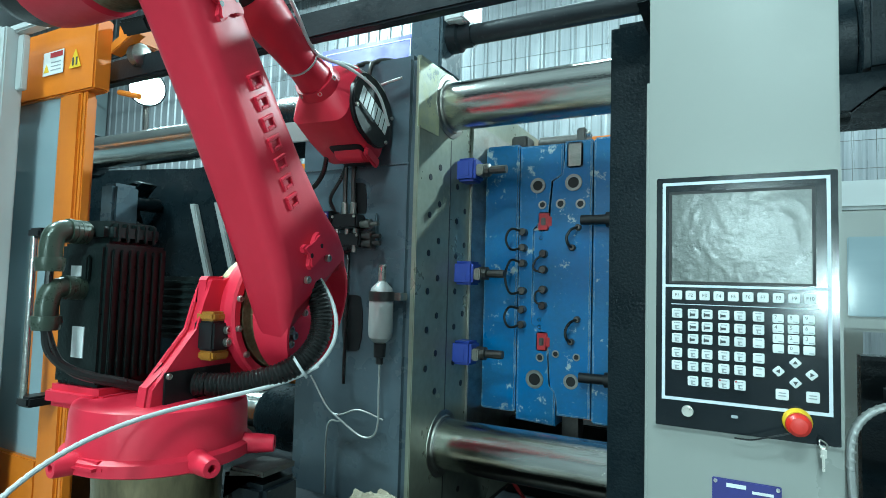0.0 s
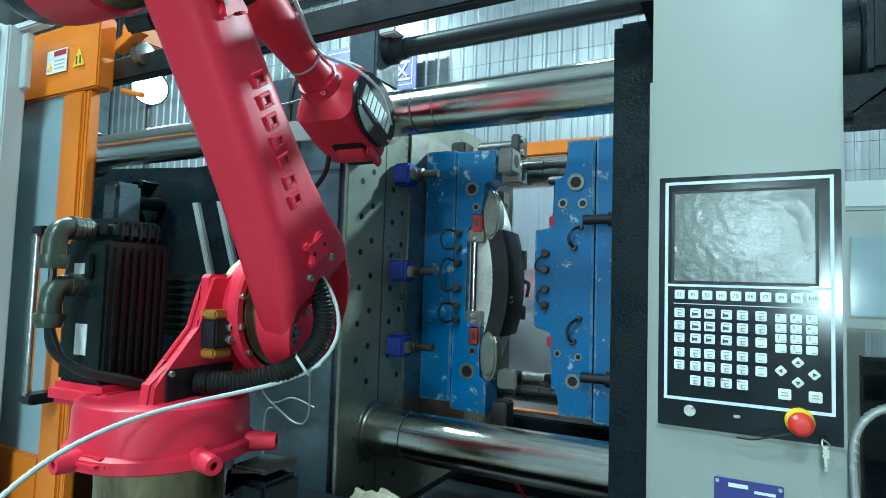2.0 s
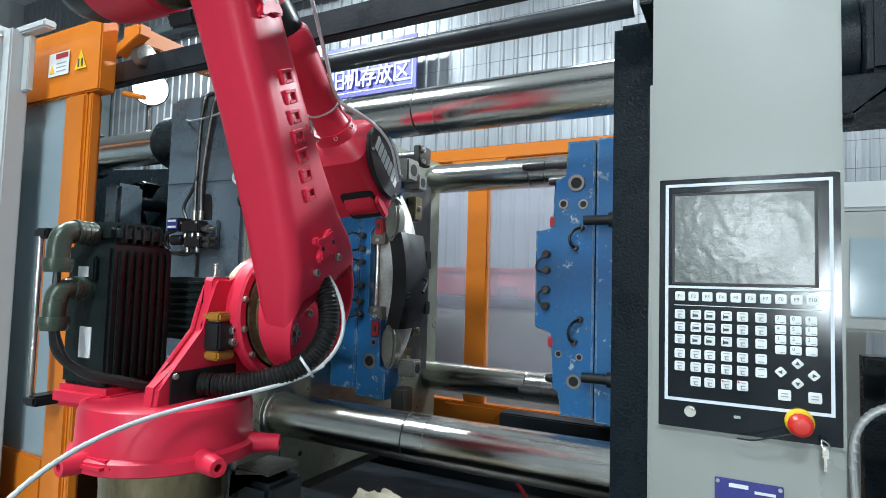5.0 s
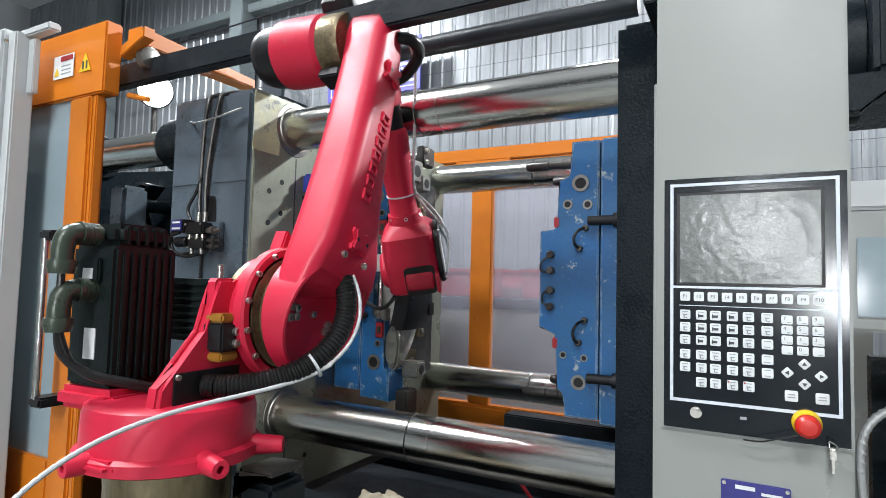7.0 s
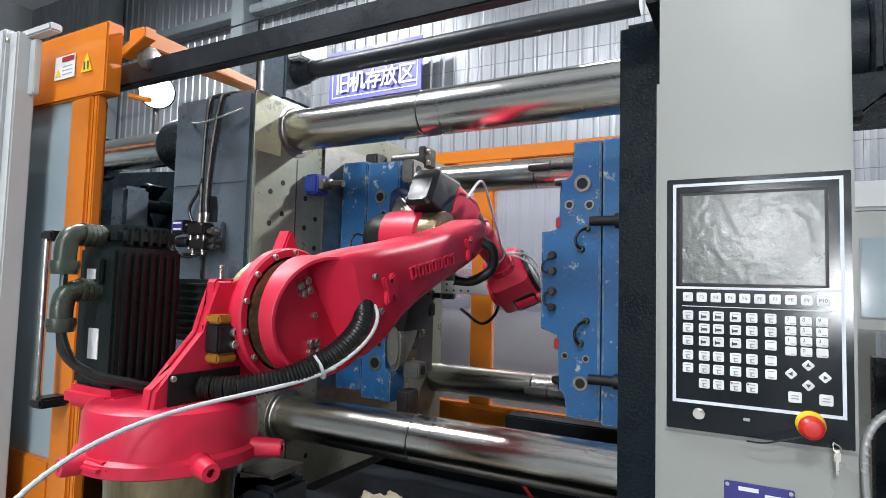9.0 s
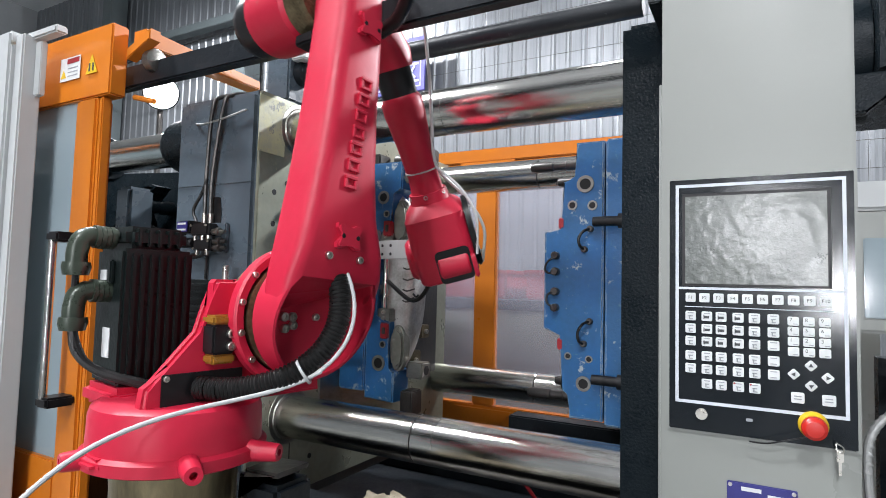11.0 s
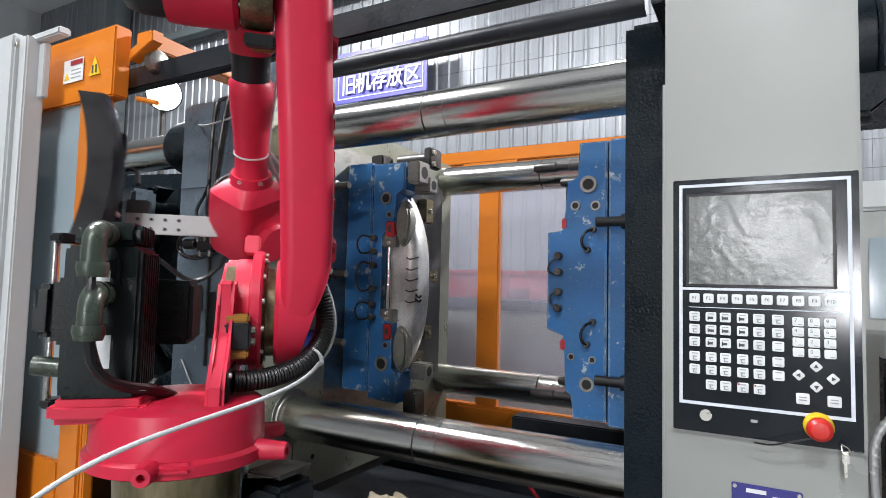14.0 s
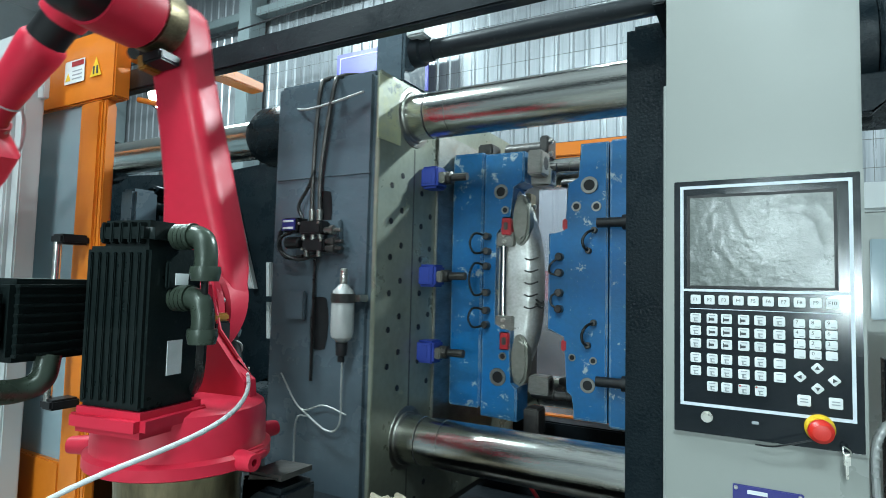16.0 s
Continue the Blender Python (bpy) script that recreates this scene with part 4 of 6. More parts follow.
# ---- control cabinet ----
def control_cabinet():
    c = thing("control_cabinet", "light grey sheet steel control cabinet on the machine front", "cabinet")
    xa, xb, yf = 0.122, 0.352, 1.262
    part("body", box(xa, xb, yf, 1.42, 0.30, 2.3, 0.004), GREYPAINT, c)
    part("side_lip", box(xa - 0.004, xa, yf + 0.004, yf + 0.03, 0.30, 1.63, 0.001), GREYPAINT, c)
    part("name_plate", box(0.205, 0.285, yf - 0.003, yf, 1.02, 1.082, 0.001), LABELBLUE, c, "blue machine name plate with fine print")
    part("plate_bar", box(0.222, 0.245, yf - 0.0036, yf - 0.003, 1.072, 1.077), LABELWHITE, c)
    part("plate_bar", box(0.252, 0.276, yf - 0.0036, yf - 0.003, 1.068, 1.0715), LABELWHITE, c)
    for x in (0.209, 0.281):
        bolt(c, (x, yf - 0.003, 1.078), (0, -1, 0), 0.0025)
    return c


def key_text(s, size, at, parent):
    cu = bpy.data.curves.new("print", "FONT")
    cu.body, cu.size, cu.align_x, cu.align_y = s, size, "CENTER", "CENTER"
    cu.extrude = 0.0001
    tmp = new("print", cu)
    me = bpy.data.meshes.new_from_object(tmp.evaluated_get(bpy.context.evaluated_depsgraph_get()))
    bpy.data.objects.remove(tmp)
    me.materials.append(KEYINK)
    o = new("key_print", me)
    o.parent = parent
    o.matrix_basis = pose(*at, 90, 0, 0)
    return o


def control_panel():
    yf = 1.262
    p = thing("machine_console", "black operator console with film-covered screen and rows of white keys", "console", (0.134, yf, 1.142))
    W, Hh = 0.214, 0.343
    part("rim", box(-0.004, W + 0.004, -0.004, 0, -0.004, Hh + 0.004, 0.001), GREYPAINT, p)
    part("foil", box(0, W, -0.007, -0.004, 0, Hh, 0.0008), PANELBLACK, p)
    a, b, lo, hi, t = 0.008, 0.206, 0.036, 0.336, 0.0042
    for x0, x1, z0, z1 in ((a, b, hi - t, hi), (a, b, lo, lo + t), (a, a + t, lo + t, hi - t), (b - t, b, lo + t, hi - t), (a + t, b - t, 0.1905, 0.1938), (0.02, 0.193, 0.1665, 0.1675)):
        part("printed_line", box(x0, x1, -0.0076, -0.007, z0, z1), WHITELINE, p)
    # screen under a wrinkled film
    bm = bmesh.new()
    sx0, sx1, sz0, sz1, nx, nz = 0.0205, 0.186, 0.1985, 0.319, 60, 44
    grid = []
    for i in range(nx + 1):
        row = []
        for j in range(nz + 1):
            x, z = sx0 + (sx1 - sx0) * i / nx, sz0 + (sz1 - sz0) * j / nz
            n = noise.noise(Vector((x * 42, z * 26, 3.0))) + 0.6 * noise.noise(Vector((x * 90 + z * 60, z * 130, 8.0)))
            ridge = (1 - min(1, abs(n))) ** 12 * 1.15
            row.append(bm.verts.new((x, -0.0082 - 0.0003 * ridge - 0.0001 * n, z)))
        grid.append(row)
    for i in range(nx):
        for j in range(nz):
            bm.faces.new((grid[i][j], grid[i + 1][j], grid[i + 1][j + 1], grid[i][j + 1]))
    part("screen_film", bm, SCREENFILM, p, "wrinkled protective film over the dark screen", angle=80)
    part("screen_glass", box(sx0 - 0.004, sx1 + 0.004, -0.0074, -0.007, sz0 - 0.003, sz1 + 0.004, 0.0), BLACKPLASTIC, p)

    def key_mesh(w, h):
        return prism(rounded(0, 0, w, h, 0.0018, 3), "y", 0, -0.002, 0.0004, seg=1)
    first = {}

    def key(x, z, w, h, turn=0):
        k = (w, h)
        m = pose(x, -0.007, z, 0, turn, 0)
        if k not in first:
            first[k] = part("key", key_mesh(w, h), KEYWHITE, p, pose_=m)
            return first[k]
        return same_mesh(first[k], m, p)

    def mark(k, w, h, dx=0.0, dz=0.0, material=KEYGREY):
        part("key_mark", box(dx - w / 2, dx + w / 2, -0.0024, -0.002, dz - h / 2, dz + h / 2), material, k)
    for i in range(10):
        k = key(0.0275 + i * 0.0173, 0.1795, 0.0128, 0.0125)
        key_text("F%d" % (i + 1), 0.0062, (0, -0.0022, 0), k)
    rows = (0.1545, 0.1375, 0.1205, 0.1008, 0.0835, 0.0640)
    cols = (0.0275, 0.0478, 0.0652, 0.0855, 0.1045, 0.126)
    rng = random.Random(4)
    for j, z in enumerate(rows):
        for i, x in enumerate(cols):
            if j == 5 and i in (0, 5):
                continue
            k = key(x, z, 0.0132, 0.0128)
            mark(k, 0.0075, 0.0012, 0, 0.0040)
            if i == 5 and j >= 2:
                mark(k, 0.007, 0.0010, 0, -0.0035)
            else:
                if j < 3 and i in (1, 2, 3):
                    mark(k, 0.0065, 0.0032, 0.0005 * rng.randint(-2, 2), -0.0012, KEYINK)
                    mark(k, 0.0012, 0.0055, -0.0035, -0.001, KEYINK)
                else:
                    mark(k, 0.0055, 0.0014, 0, -0.0002)
                    mark(k, 0.0016, 0.0045, -0.0012, -0.002)
                    mark(k, 0.0050, 0.0012, 0.0006, -0.0042)
            if j == 5 and i in (3, 4):
                part("indicator", cyl((-0.0048, -0.002, 0.0045), (-0.0048, -0.0028, 0.0045), 0.0013, seg=8), REDPLASTIC, k)
    digits = ("7", "8", "9", "4", "5", "6", "1", "2", "3", "", "0", "")
    for n in range(12):
        i, j = n % 3, n // 3
        k = key(0.148 + 0.0168 * i, 0.1532 - 0.0128 * j, 0.0125, 0.0112)
        if digits[n]:
            key_text(digits[n], 0.0062, (-0.0026, -0.0022, 0.0016), k)
        mark(k, 0.005, 0.001, 0.0022, -0.0034)
    for x, z, ang in ((0.1665, 0.0985, 0), (0.1665, 0.0735, 180), (0.148, 0.0865, 270), (0.184, 0.0850, 90)):
        k = key(x, z, 0.0105, 0.0105, 45)
        tri = [(0.0032 * math.cos(radians(90 - ang + d)), 0.0032 * math.sin(radians(90 - ang + d))) for d in (0, 120, 240)]
        part("arrow_mark", prism(tri, "y", -0.0024, -0.002), KEYINK, k, pose_=pose(0, 0, 0, 0, -45, 0))
    for x, z in ((0.152, 0.0575), (0.185, 0.0575)):
        k = key(x, z, 0.0145, 0.0135)
        mark(k, 0.008, 0.0014, 0, 0.002)
        mark(k, 0.0085, 0.0014, 0, -0.0015)
    # lock, socket, stop button
    part("key_lock", lathe((0.041, -0.007, 0.023), (0.041, -0.014, 0.023), [(0, 0.0075), (0.002, 0.0075), (0.002, 0.0062), (0.007, 0.0058), (0.007, 0.0)], 20), BOLT, p)
    part("socket_cover", box(0.094, 0.102, -0.0085, -0.007, 0.0205, 0.0245, 0.0006), KEYGREY, p)
    part("stop_collar", lathe((0.168, -0.007, 0.026), (0.168, -0.02, 0.026), [(0, 0.0165), (0.006, 0.0165), (0.009, 0.0148), (0.012, 0.0135)], 28), YELLOW, p, "yellow collar")
    part("stop_button", lathe((0.168, -0.014, 0.026), (0.168, -0.05, 0.026), [(0, 0.009), (0.010, 0.009), (0.012, 0.0125), (0.015, 0.0142), (0.021, 0.0134), (0.025, 0.0095), (0.0265, 0.0)], 28), ESTOPRED, p, "red mushroom stop button")
    part("cable_tie", tube([(0.163, -0.03, 0.016), (0.13, -0.028, 0.004), (0.115, -0.024, -0.001), (0.098, -0.02, -0.002)], 0.0011, 5), BLACKPLASTIC, p)
    part("hanging_key", box(0.1905, 0.1975, -0.022, -0.0195, -0.012, 0.002, 0.0007), BOLT, p, "small key on a ring")
    part("hanging_key", box(0.1925, 0.1955, -0.0215, -0.0198, -0.028, -0.012, 0.0005), BOLT, p)
    part("key_ring", tube([(0.190, -0.02, 0.01), (0.197, -0.022, 0.006), (0.197, -0.022, 0.0), (0.191, -0.021, 0.001), (0.190, -0.02, 0.009)], 0.0009, 5), BOLT, p)


# ---- safety gates ----
def front_gate():
    g = thing("front_safety_gate", "orange steel sliding safety gate with smoked pane, slid open", "gate")
    y = 1.2
    part("post", box(-1.280, -1.192, y, y + 0.045, 0.40, 1.773, 0.006), ORANGE, g)
    part("post_flange", box(-1.190, -1.175, y + 0.006, y + 0.03, 0.40, 1.773, 0.003), ORANGE, g)
    part("top_panel", box(-2.3, -1.145, y + 0.002, y + 0.045, 1.775, 1.955, 0.004), ORANGE, g)
    part("bottom_panel", box(-2.3, -1.283, y + 0.002, y + 0.045, 0.40, 0.872, 0.004), ORANGE, g)
    part("pane", box(-2.3, -1.281, y + 0.015, y + 0.021, 0.872, 1.775), SMOKED, g, "smoked clear acrylic pane")
    part("top_bracket", prism([(-1.13, 1.895), (-1.04, 1.93), (-1.04, 1.905), (-1.13, 1.868)], "y", y + 0.03, y + 0.06, 0.002), ORANGE, g)
    part("bracket_arm", prism([(y + 0.05, 1.9), (y + 0.05, 1.945), (y + 0.42, 1.93), (y + 0.42, 1.905)], "x", -1.135, -1.08, 0.003), ORANGE, g)
    part("roller", lathe((-1.09, y + 0.07, 1.868), (-1.06, y + 0.07, 1.868), [(0, 0.02), (0.004, 0.028), (0.026, 0.028), (0.03, 0.02)], 20), STEEL, g)
    part("stop_pin", cyl((-1.115, y + 0.05, 1.775), (-1.045, y + 0.055, 1.757), 0.007, seg=10), ORANGE, g)
    part("warning_label", box(-1.362, -1.272, y - 0.0015, y, 1.832, 1.893, 0.0), LABELWHITE, g, "white safety label with red heading")
    part("label_heading", box(-1.33, -1.276, y - 0.0022, y - 0.0015, 1.876, 1.889), REDPLASTIC, g)
    part("label_triangle", prism([(-1.357, 1.840), (-1.333, 1.840), (-1.345, 1.862)], "y", y - 0.0022, y - 0.0015), YELLOW, g)
    for k in range(3):
        part("label_text_bar", box(-1.326, -1.282, y - 0.002, y - 0.0015, 1.842 + 0.010 * k, 1.845 + 0.010 * k), KEYGREY, g)
    part("hazard_triangle", prism([(-1.246, 1.836), (-1.196, 1.836), (-1.221, 1.884)], "y", y - 0.0012, y), YELLOW, g, "yellow crush hazard triangle")
    part("hazard_mark", box(-1.232, -1.226, y - 0.002, y - 0.0012, 1.842, 1.862), KEYINK, g)
    part("hazard_mark", box(-1.217, -1.211, y - 0.002, y - 0.0012, 1.842, 1.862), KEYINK, g)
    part("handle_bar", cyl((-1.236, y - 0.055, 1.035), (-1.236, y - 0.055, 1.415), 0.009, seg=16), CHROME, g, "chromed tubular handle")
    for z in (1.03, 1.42):
        part("handle_end", box(-1.25, -1.2, y - 0.066, y, z - 0.012, z + 0.012, 0.005), BLACKPLASTIC, g)
    c = thing("side_cover", "off-white sheet steel machine cover with a folded edge", "machine cover")
    part("sheet", box(-3.2, -1.41, 1.10, 1.16, 0.0, 1.945, 0.006), WHITEPAINT, c)
    part("folded_edge", box(-1.408, -1.37, 1.112, 1.16, 0.25, 1.935, 0.004), WHITEPAINT, c)
    part("top_lip", box(-1.40, -1.26, 1.13, 1.16, 1.925, 1.945, 0.004), WHITEPAINT, c)
    part("lip_tab", box(-1.368, -1.34, 1.14, 1.155, 1.78, 1.92, 0.002), WHITEPAINT, c)
    bolt(c, (-1.385, 1.10, 1.905), (0, -1, 0), 0.006)


def rear_gate():
    g = thing("rear_safety_gate", "orange steel rear safety gate with milky scratched panes", "gate")
    y = 2.8
    part("top_rail", box(-2.2, 0.2, y, y + 0.05, 1.905, 1.965, 0.004), ORANGE, g)
    part("top_web", box(-2.2, 0.2, y + 0.01, y + 0.03, 1.80, 1.904, 0.002), ORANGE, g)
    part("bottom_rail", box(-2.2, 0.2, y, y + 0.05, 0.66, 0.79, 0.004), ORANGE, g)
    part("bottom_lip", box(-2.2, 0.2, y - 0.06, y - 0.002, 0.655, 0.665, 0.002), BEAMPAINT, g)
    part("centre_post", box(-0.915, -0.812, y + 0.002, y + 0.045, 0.79, 1.80, 0.004), ORANGE, g)
    for z, s in ((1.83, 1), (0.70, -1)):
        part("gusset", prism([(-1.0, z + 0.075), (-0.72, z + 0.075), (-0.815, z - 0.045), (-0.905, z - 0.045)], "y", y - 0.006, y - 0.001), ORANGE, g)
    for x0, x1 in ((-2.2, -0.917), (-0.81, 0.2)):
        part("pane", box(x0, x1, y + 0.02, y + 0.026, 0.79, 1.80), MILKY, g, "milky scratched clear pane")
    part("side_post", box(-2.26, -2.2, y, y + 0.05, 0.0, 1.965, 0.004), ORANGE, g)
    part("side_post", box(0.2, 0.26, y, y + 0.05, 0.0, 1.965, 0.004), ORANGE, g)
    # red crates and a dark bench beyond the panes
    for x in (-1.35, -0.78):
        s = thing("red_crate", "red plastic stacking crate behind the rear gate", "crate", (x, 3.9, 0.0), "red crates")
        part("body", box(-0.22, 0.22, -0.2, 0.2, 1.25, 1.42, 0.01), REDPLASTIC, s)
        part("rim", box(-0.235, 0.235, -0.215, 0.215, 1.40, 1.43, 0.006), REDPLASTIC, s)
    b = thing("work_bench", "dark steel work bench behind the rear gate", "bench", (-1.5, 3.9, 0))
    part("top", box(-1.6, 2.2, -0.4, 0.4, 1.19, 1.25, 0.006), BEAMPAINT, b)
    part("front_sheet", box(-1.6, 2.2, -0.38, -0.36, 0.05, 1.19), GREYPAINT, b)
    for x in (-1.55, 2.15):
        for yy in (-0.33, 0.35):
            part("leg", box(x - 0.03, x + 0.03, yy - 0.02, yy + 0.03, 0, 1.19), BEAMPAINT, b)


# ---- behind the moving platen ----
def toggle_side():
    r = thing("rear_platen", "black cast rear platen and toggle links behind the moving platen", "platen")
    part("casting", box(-3.3, -2.85, 1.44, 2.6, 0.7, 1.84, 0.015), BLACKPAINT, r)
    t = thing("toggle_linkage", "dark cast toggle links with bored pins behind the platen", "linkage")
    for y in (1.85, 2.2):
        part("link", prism(arc(-1.95, 1.62, 0.09, 60, 250, 8) + arc(-2.5, 1.3, 0.09, 240, 420, 8), "y", y, y + 0.09, 0.01), BLACKPAINT, t)
        part("link", prism(arc(-1.95, 1.08, 0.09, 110, 300, 8)[::-1] + arc(-2.5, 1.4, 0.09, -60, 120, 8)[::-1], "y", y + 0.1, y + 0.18, 0.01), BLACKPAINT, t)
        part("pin", cyl((-1.95, y - 0.02, 1.62), (-1.95, y + 0.12, 1.62), 0.03, 0.004), BLACKPAINT, t)
    for k, y in enumerate((1.98, 2.32)):
        part("yoke", prism([(-2.84, 0.75), (-2.84, 1.8), (-2.3, 1.8), (-1.75, 1.77), (-1.3, 1.8), (-1.3, 1.0), (-1.7, 0.8)], "y", y, y + 0.06, 0.012), BLACKPAINT, t, "black cast toggle yoke")
    for x in (-1.62, -1.48):
        part("yoke_rib", prism([(x, 1.3), (x + 0.03, 1.3), (x - 0.09, 1.62), (x - 0.12, 1.62)], "y", 1.955, 1.979, 0.004), ACCGREY, t, "bare metal rib of the yoke")
    part("cast_column", box(-1.85, -1.765, 1.66, 1.76, 0.75, 1.66, 0.012), DARK, t, "slate-painted cast column of the linkage")
    part("column_cap", lathe((-1.98, 1.6, 1.75), (-1.80, 1.6, 1.75), [(0, 0.07), (0.02, 0.085), (0.15, 0.085), (0.18, 0.072)], 28), BLACKPAINT, t, "black cast nut round the tie bar")
    for x in (-1.36, -1.30, -1.24):
        part("guide_strip", prism([(x, 1.12), (x + 0.022, 1.12), (x + 0.004, 1.40), (x - 0.018, 1.40)], "y", 1.94, 1.96, 0.003), ACCGREY, t, "bare metal guide strip")
    part("cross_bar", box(-1.42, -1.16, 1.925, 1.938, 1.255, 1.275, 0.003), BLACKPAINT, t)
    part("crosshead", box(-2.45, -2.3, 1.7, 2.4, 1.25, 1.45, 0.01), BLACKPAINT, t)
    part("push_rod", cyl((-2.9, 2.0, 1.35), (-2.35, 2.0, 1.35), 0.05), CHROME, t)
    part("guide_rod", cyl((-2.9, 1.75, 1.16), (-1.3, 1.75, 1.16), 0.022), CHROME, t)
    h = thing("hydraulic_hoses", "black ribbed hydraulic hoses behind the moving platen", "hoses")
    for k in range(6):
        part("hose", tube([(-2.6, 1.5, 1.02 + 0.03 * k), (-2.0, 1.47, 1.02 + 0.03 * k), (-1.45, 1.5, 1.02 + 0.028 * k)], 0.013, 8), RUBBER, h)
    d = thing("machine_cover_panel", "dark sheet cover low behind the robot", "machine cover")
    part("sheet", box(-2.2, -1.12, 1.40, 1.415, 0.30, 0.98, 0.003), BEAMPAINT, d)


def injection_side():
    u = thing("injection_unit", "dark green-black injection unit beyond the control cabinet", "injection unit")
    part("carriage", box(0.47, 1.1, 1.86, 2.4, 1.80, 2.3, 0.012), BLACKPAINT, u)
    part("drum", lathe((0.30, 2.08, 1.9), (0.47, 2.08, 1.9), [(0, 0.14), (0.02, 0.155), (0.05, 0.155), (0.05, 0.145), (0.11, 0.145), (0.11, 0.155), (0.168, 0.155)], 32), BLACKPAINT, u)
    part("bracket", prism([(0.42, 1.79), (0.42, 1.715), (0.445, 1.715), (0.50, 1.77), (1.1, 1.77), (1.1, 1.80), (0.42, 1.80)], "y", 1.86, 1.90, 0.004), BLACKPAINT, u)
    part("barrel", cyl((0.34, 2.0, 1.36), (1.6, 2.0, 1.36), 0.06), DARKSTEEL, u)
    c = thing("rear_cover", "cream sheet steel cover of the injection side with smoked window", "machine cover")
    part("upper_sheet", box(0.36, 1.9, 1.62, 1.66, 1.478, 1.53, 0.006), WHITEPAINT, c)
    part("sheet", box(0.36, 1.9, 1.60, 1.64, 1.266, 1.474, 0.006), GREYPAINT, c)
    part("window", box(0.40, 1.9, 1.594, 1.599, 1.292, 1.428, 0.002), SMOKED, c)
    part("leg", box(0.6, 0.66, 1.62, 1.66, 0.0, 1.264, 0.004), GREYPAINT, c)
    part("leg", box(1.82, 1.88, 1.62, 1.66, 0.0, 1.264, 0.004), GREYPAINT, c)
    h = thing("foil_wrapped_hose", "silver foil-wrapped hose loop beside the cabinet", "hose")
    part("hose", tube([(0.40, 1.5, 0.9), (0.388, 1.5, 1.06), (0.395, 1.5, 1.12), (0.425, 1.5, 1.155), (0.47, 1.5, 1.16), (0.52, 1.5, 1.13)], 0.006, 10), ACCGREY, h)
    for k, q in enumerate(curve_points([(0.388, 1.5, 1.06), (0.395, 1.5, 1.12), (0.425, 1.5, 1.155), (0.47, 1.5, 1.16), (0.52, 1.5, 1.13)], 18)):
        part("foil_ring", lathe((q.x - 0.002, q.y, q.z - 0.002), (q.x + 0.002, q.y, q.z + 0.002), [(0, 0.0068), (0.003, 0.0072), (0.0056, 0.0068)], 12), ACCGREY, h)
    b = thing("barrel_frame", "dark steel frame under the injection unit", "frame")
    for z in (0.7, 0.95, 1.12):
        part("rail", box(0.46, 1.9, 1.62, 1.68, z, z + 0.05, 0.004), BEAMPAINT, b)
    part("panel", box(0.46, 1.9, 1.9, 1.95, 0.3, 1.2), BLACKPAINT, b)
    w = thing("machine_wiring", "thin white and yellow wires below the injection unit", "wires")
    part("wire", tube([(0.44, 1.5, 1.08), (0.55, 1.5, 1.075), (0.8, 1.52, 1.08)], 0.004, 6), YELLOW, w)
    part("wire", tube([(0.45, 1.55, 1.21), (0.55, 1.53, 1.19), (0.8, 1.52, 1.2)], 0.004, 6), AIRTUBE, w)
    part("wire", tube([(0.45, 1.52, 0.92), (0.52, 1.5, 0.88), (0.6, 1.5, 0.93)], 0.006, 6), RUBBER, w)


def rags():
    for at, sz, m, lab, seed in (((-0.36, 1.385, 0.862), (0.13, 0.045, 0.062), CLOTH, "crumpled grey-brown rag lying on the machine bed", 1), ((-0.13, 1.385, 0.862), (0.10, 0.045, 0.072), CLOTHPALE, "crumpled pale rag lying on the machine bed", 5)):
        r = thing("rag", lab, "rag", at, "rags")
        bm = bmesh.new()
        n = 36
        g = []
        for i in range(n + 1):
            row = []
            for j in range(n + 1):
                u, v = i / n * 2 - 1, j / n * 2 - 1
                d = max(0.0, 1 - (abs(u) ** 2.5 + abs(v) ** 2.5))
                p = Vector((u * 2.6, v * 2.6, seed))
                hgt = d ** 0.5 * (0.5 + 0.55 * noise.noise(p)) + 0.16 * abs(noise.noise(p * 3)) * (d > 0)
                row.append(bm.verts.new((u * sz[0] + 0.03 * noise.noise(p * 1.7), v * sz[1], max(0.002, hgt * sz[2]))))
            g.append(row)
        for i in range(n):
            for j in range(n):
                bm.faces.new((g[i][j], g[i + 1][j], g[i + 1][j + 1], g[i][j + 1]))
        part("cloth", bm, m, r, angle=80)
    c = thing("plate_clamp", "grey steel channel bracket beside the robot pedestal", "bracket", (-0.425, 1.075, 0))
    part("block", box(-0.03, 0.04, -0.03, 0.05, 0.80, 1.02, 0.008), BEAMPAINT, c)
    part("lip", prism([(-0.038, 1.03), (0.04, 1.035), (0.04, 1.043), (-0.026, 1.04), (-0.03, 0.99), (-0.04, 0.99)], "y", -0.035, 0.04, 0.004), DARKSTEEL, c)
    part("foot", box(-0.025, 0.035, -0.025, 0.045, 0.0, 0.80, 0.004), BEAMPAINT, c)
    for x0, z0, x1, z1, y in ((-1.02, 0.86, -0.80, 0.73, 2.35), (-0.30, 0.95, -0.18, 0.80, 1.7)):
        w = thing("red_wire", "thin red signal wire hanging below the mould", "wire", group="red wires")
        part("wire", tube([(x0, y, z0), ((x0 + x1) / 2, y, (z0 + z1) / 2 - 0.005), (x1, y, z1)], 0.0045, 6), REDPLASTIC, w)


# ---- robot ----
# the drawing is in units of the larger sister model; K brings it to this robot's size about the height Z0
RX, RY, K, Z0 = -0.5456, 0.9923, 0.796, 1.33
A1, ZS, L2 = 0.1645, 1.259, 0.692
L3, A3, FY = 0.636, 0.202, -0.065
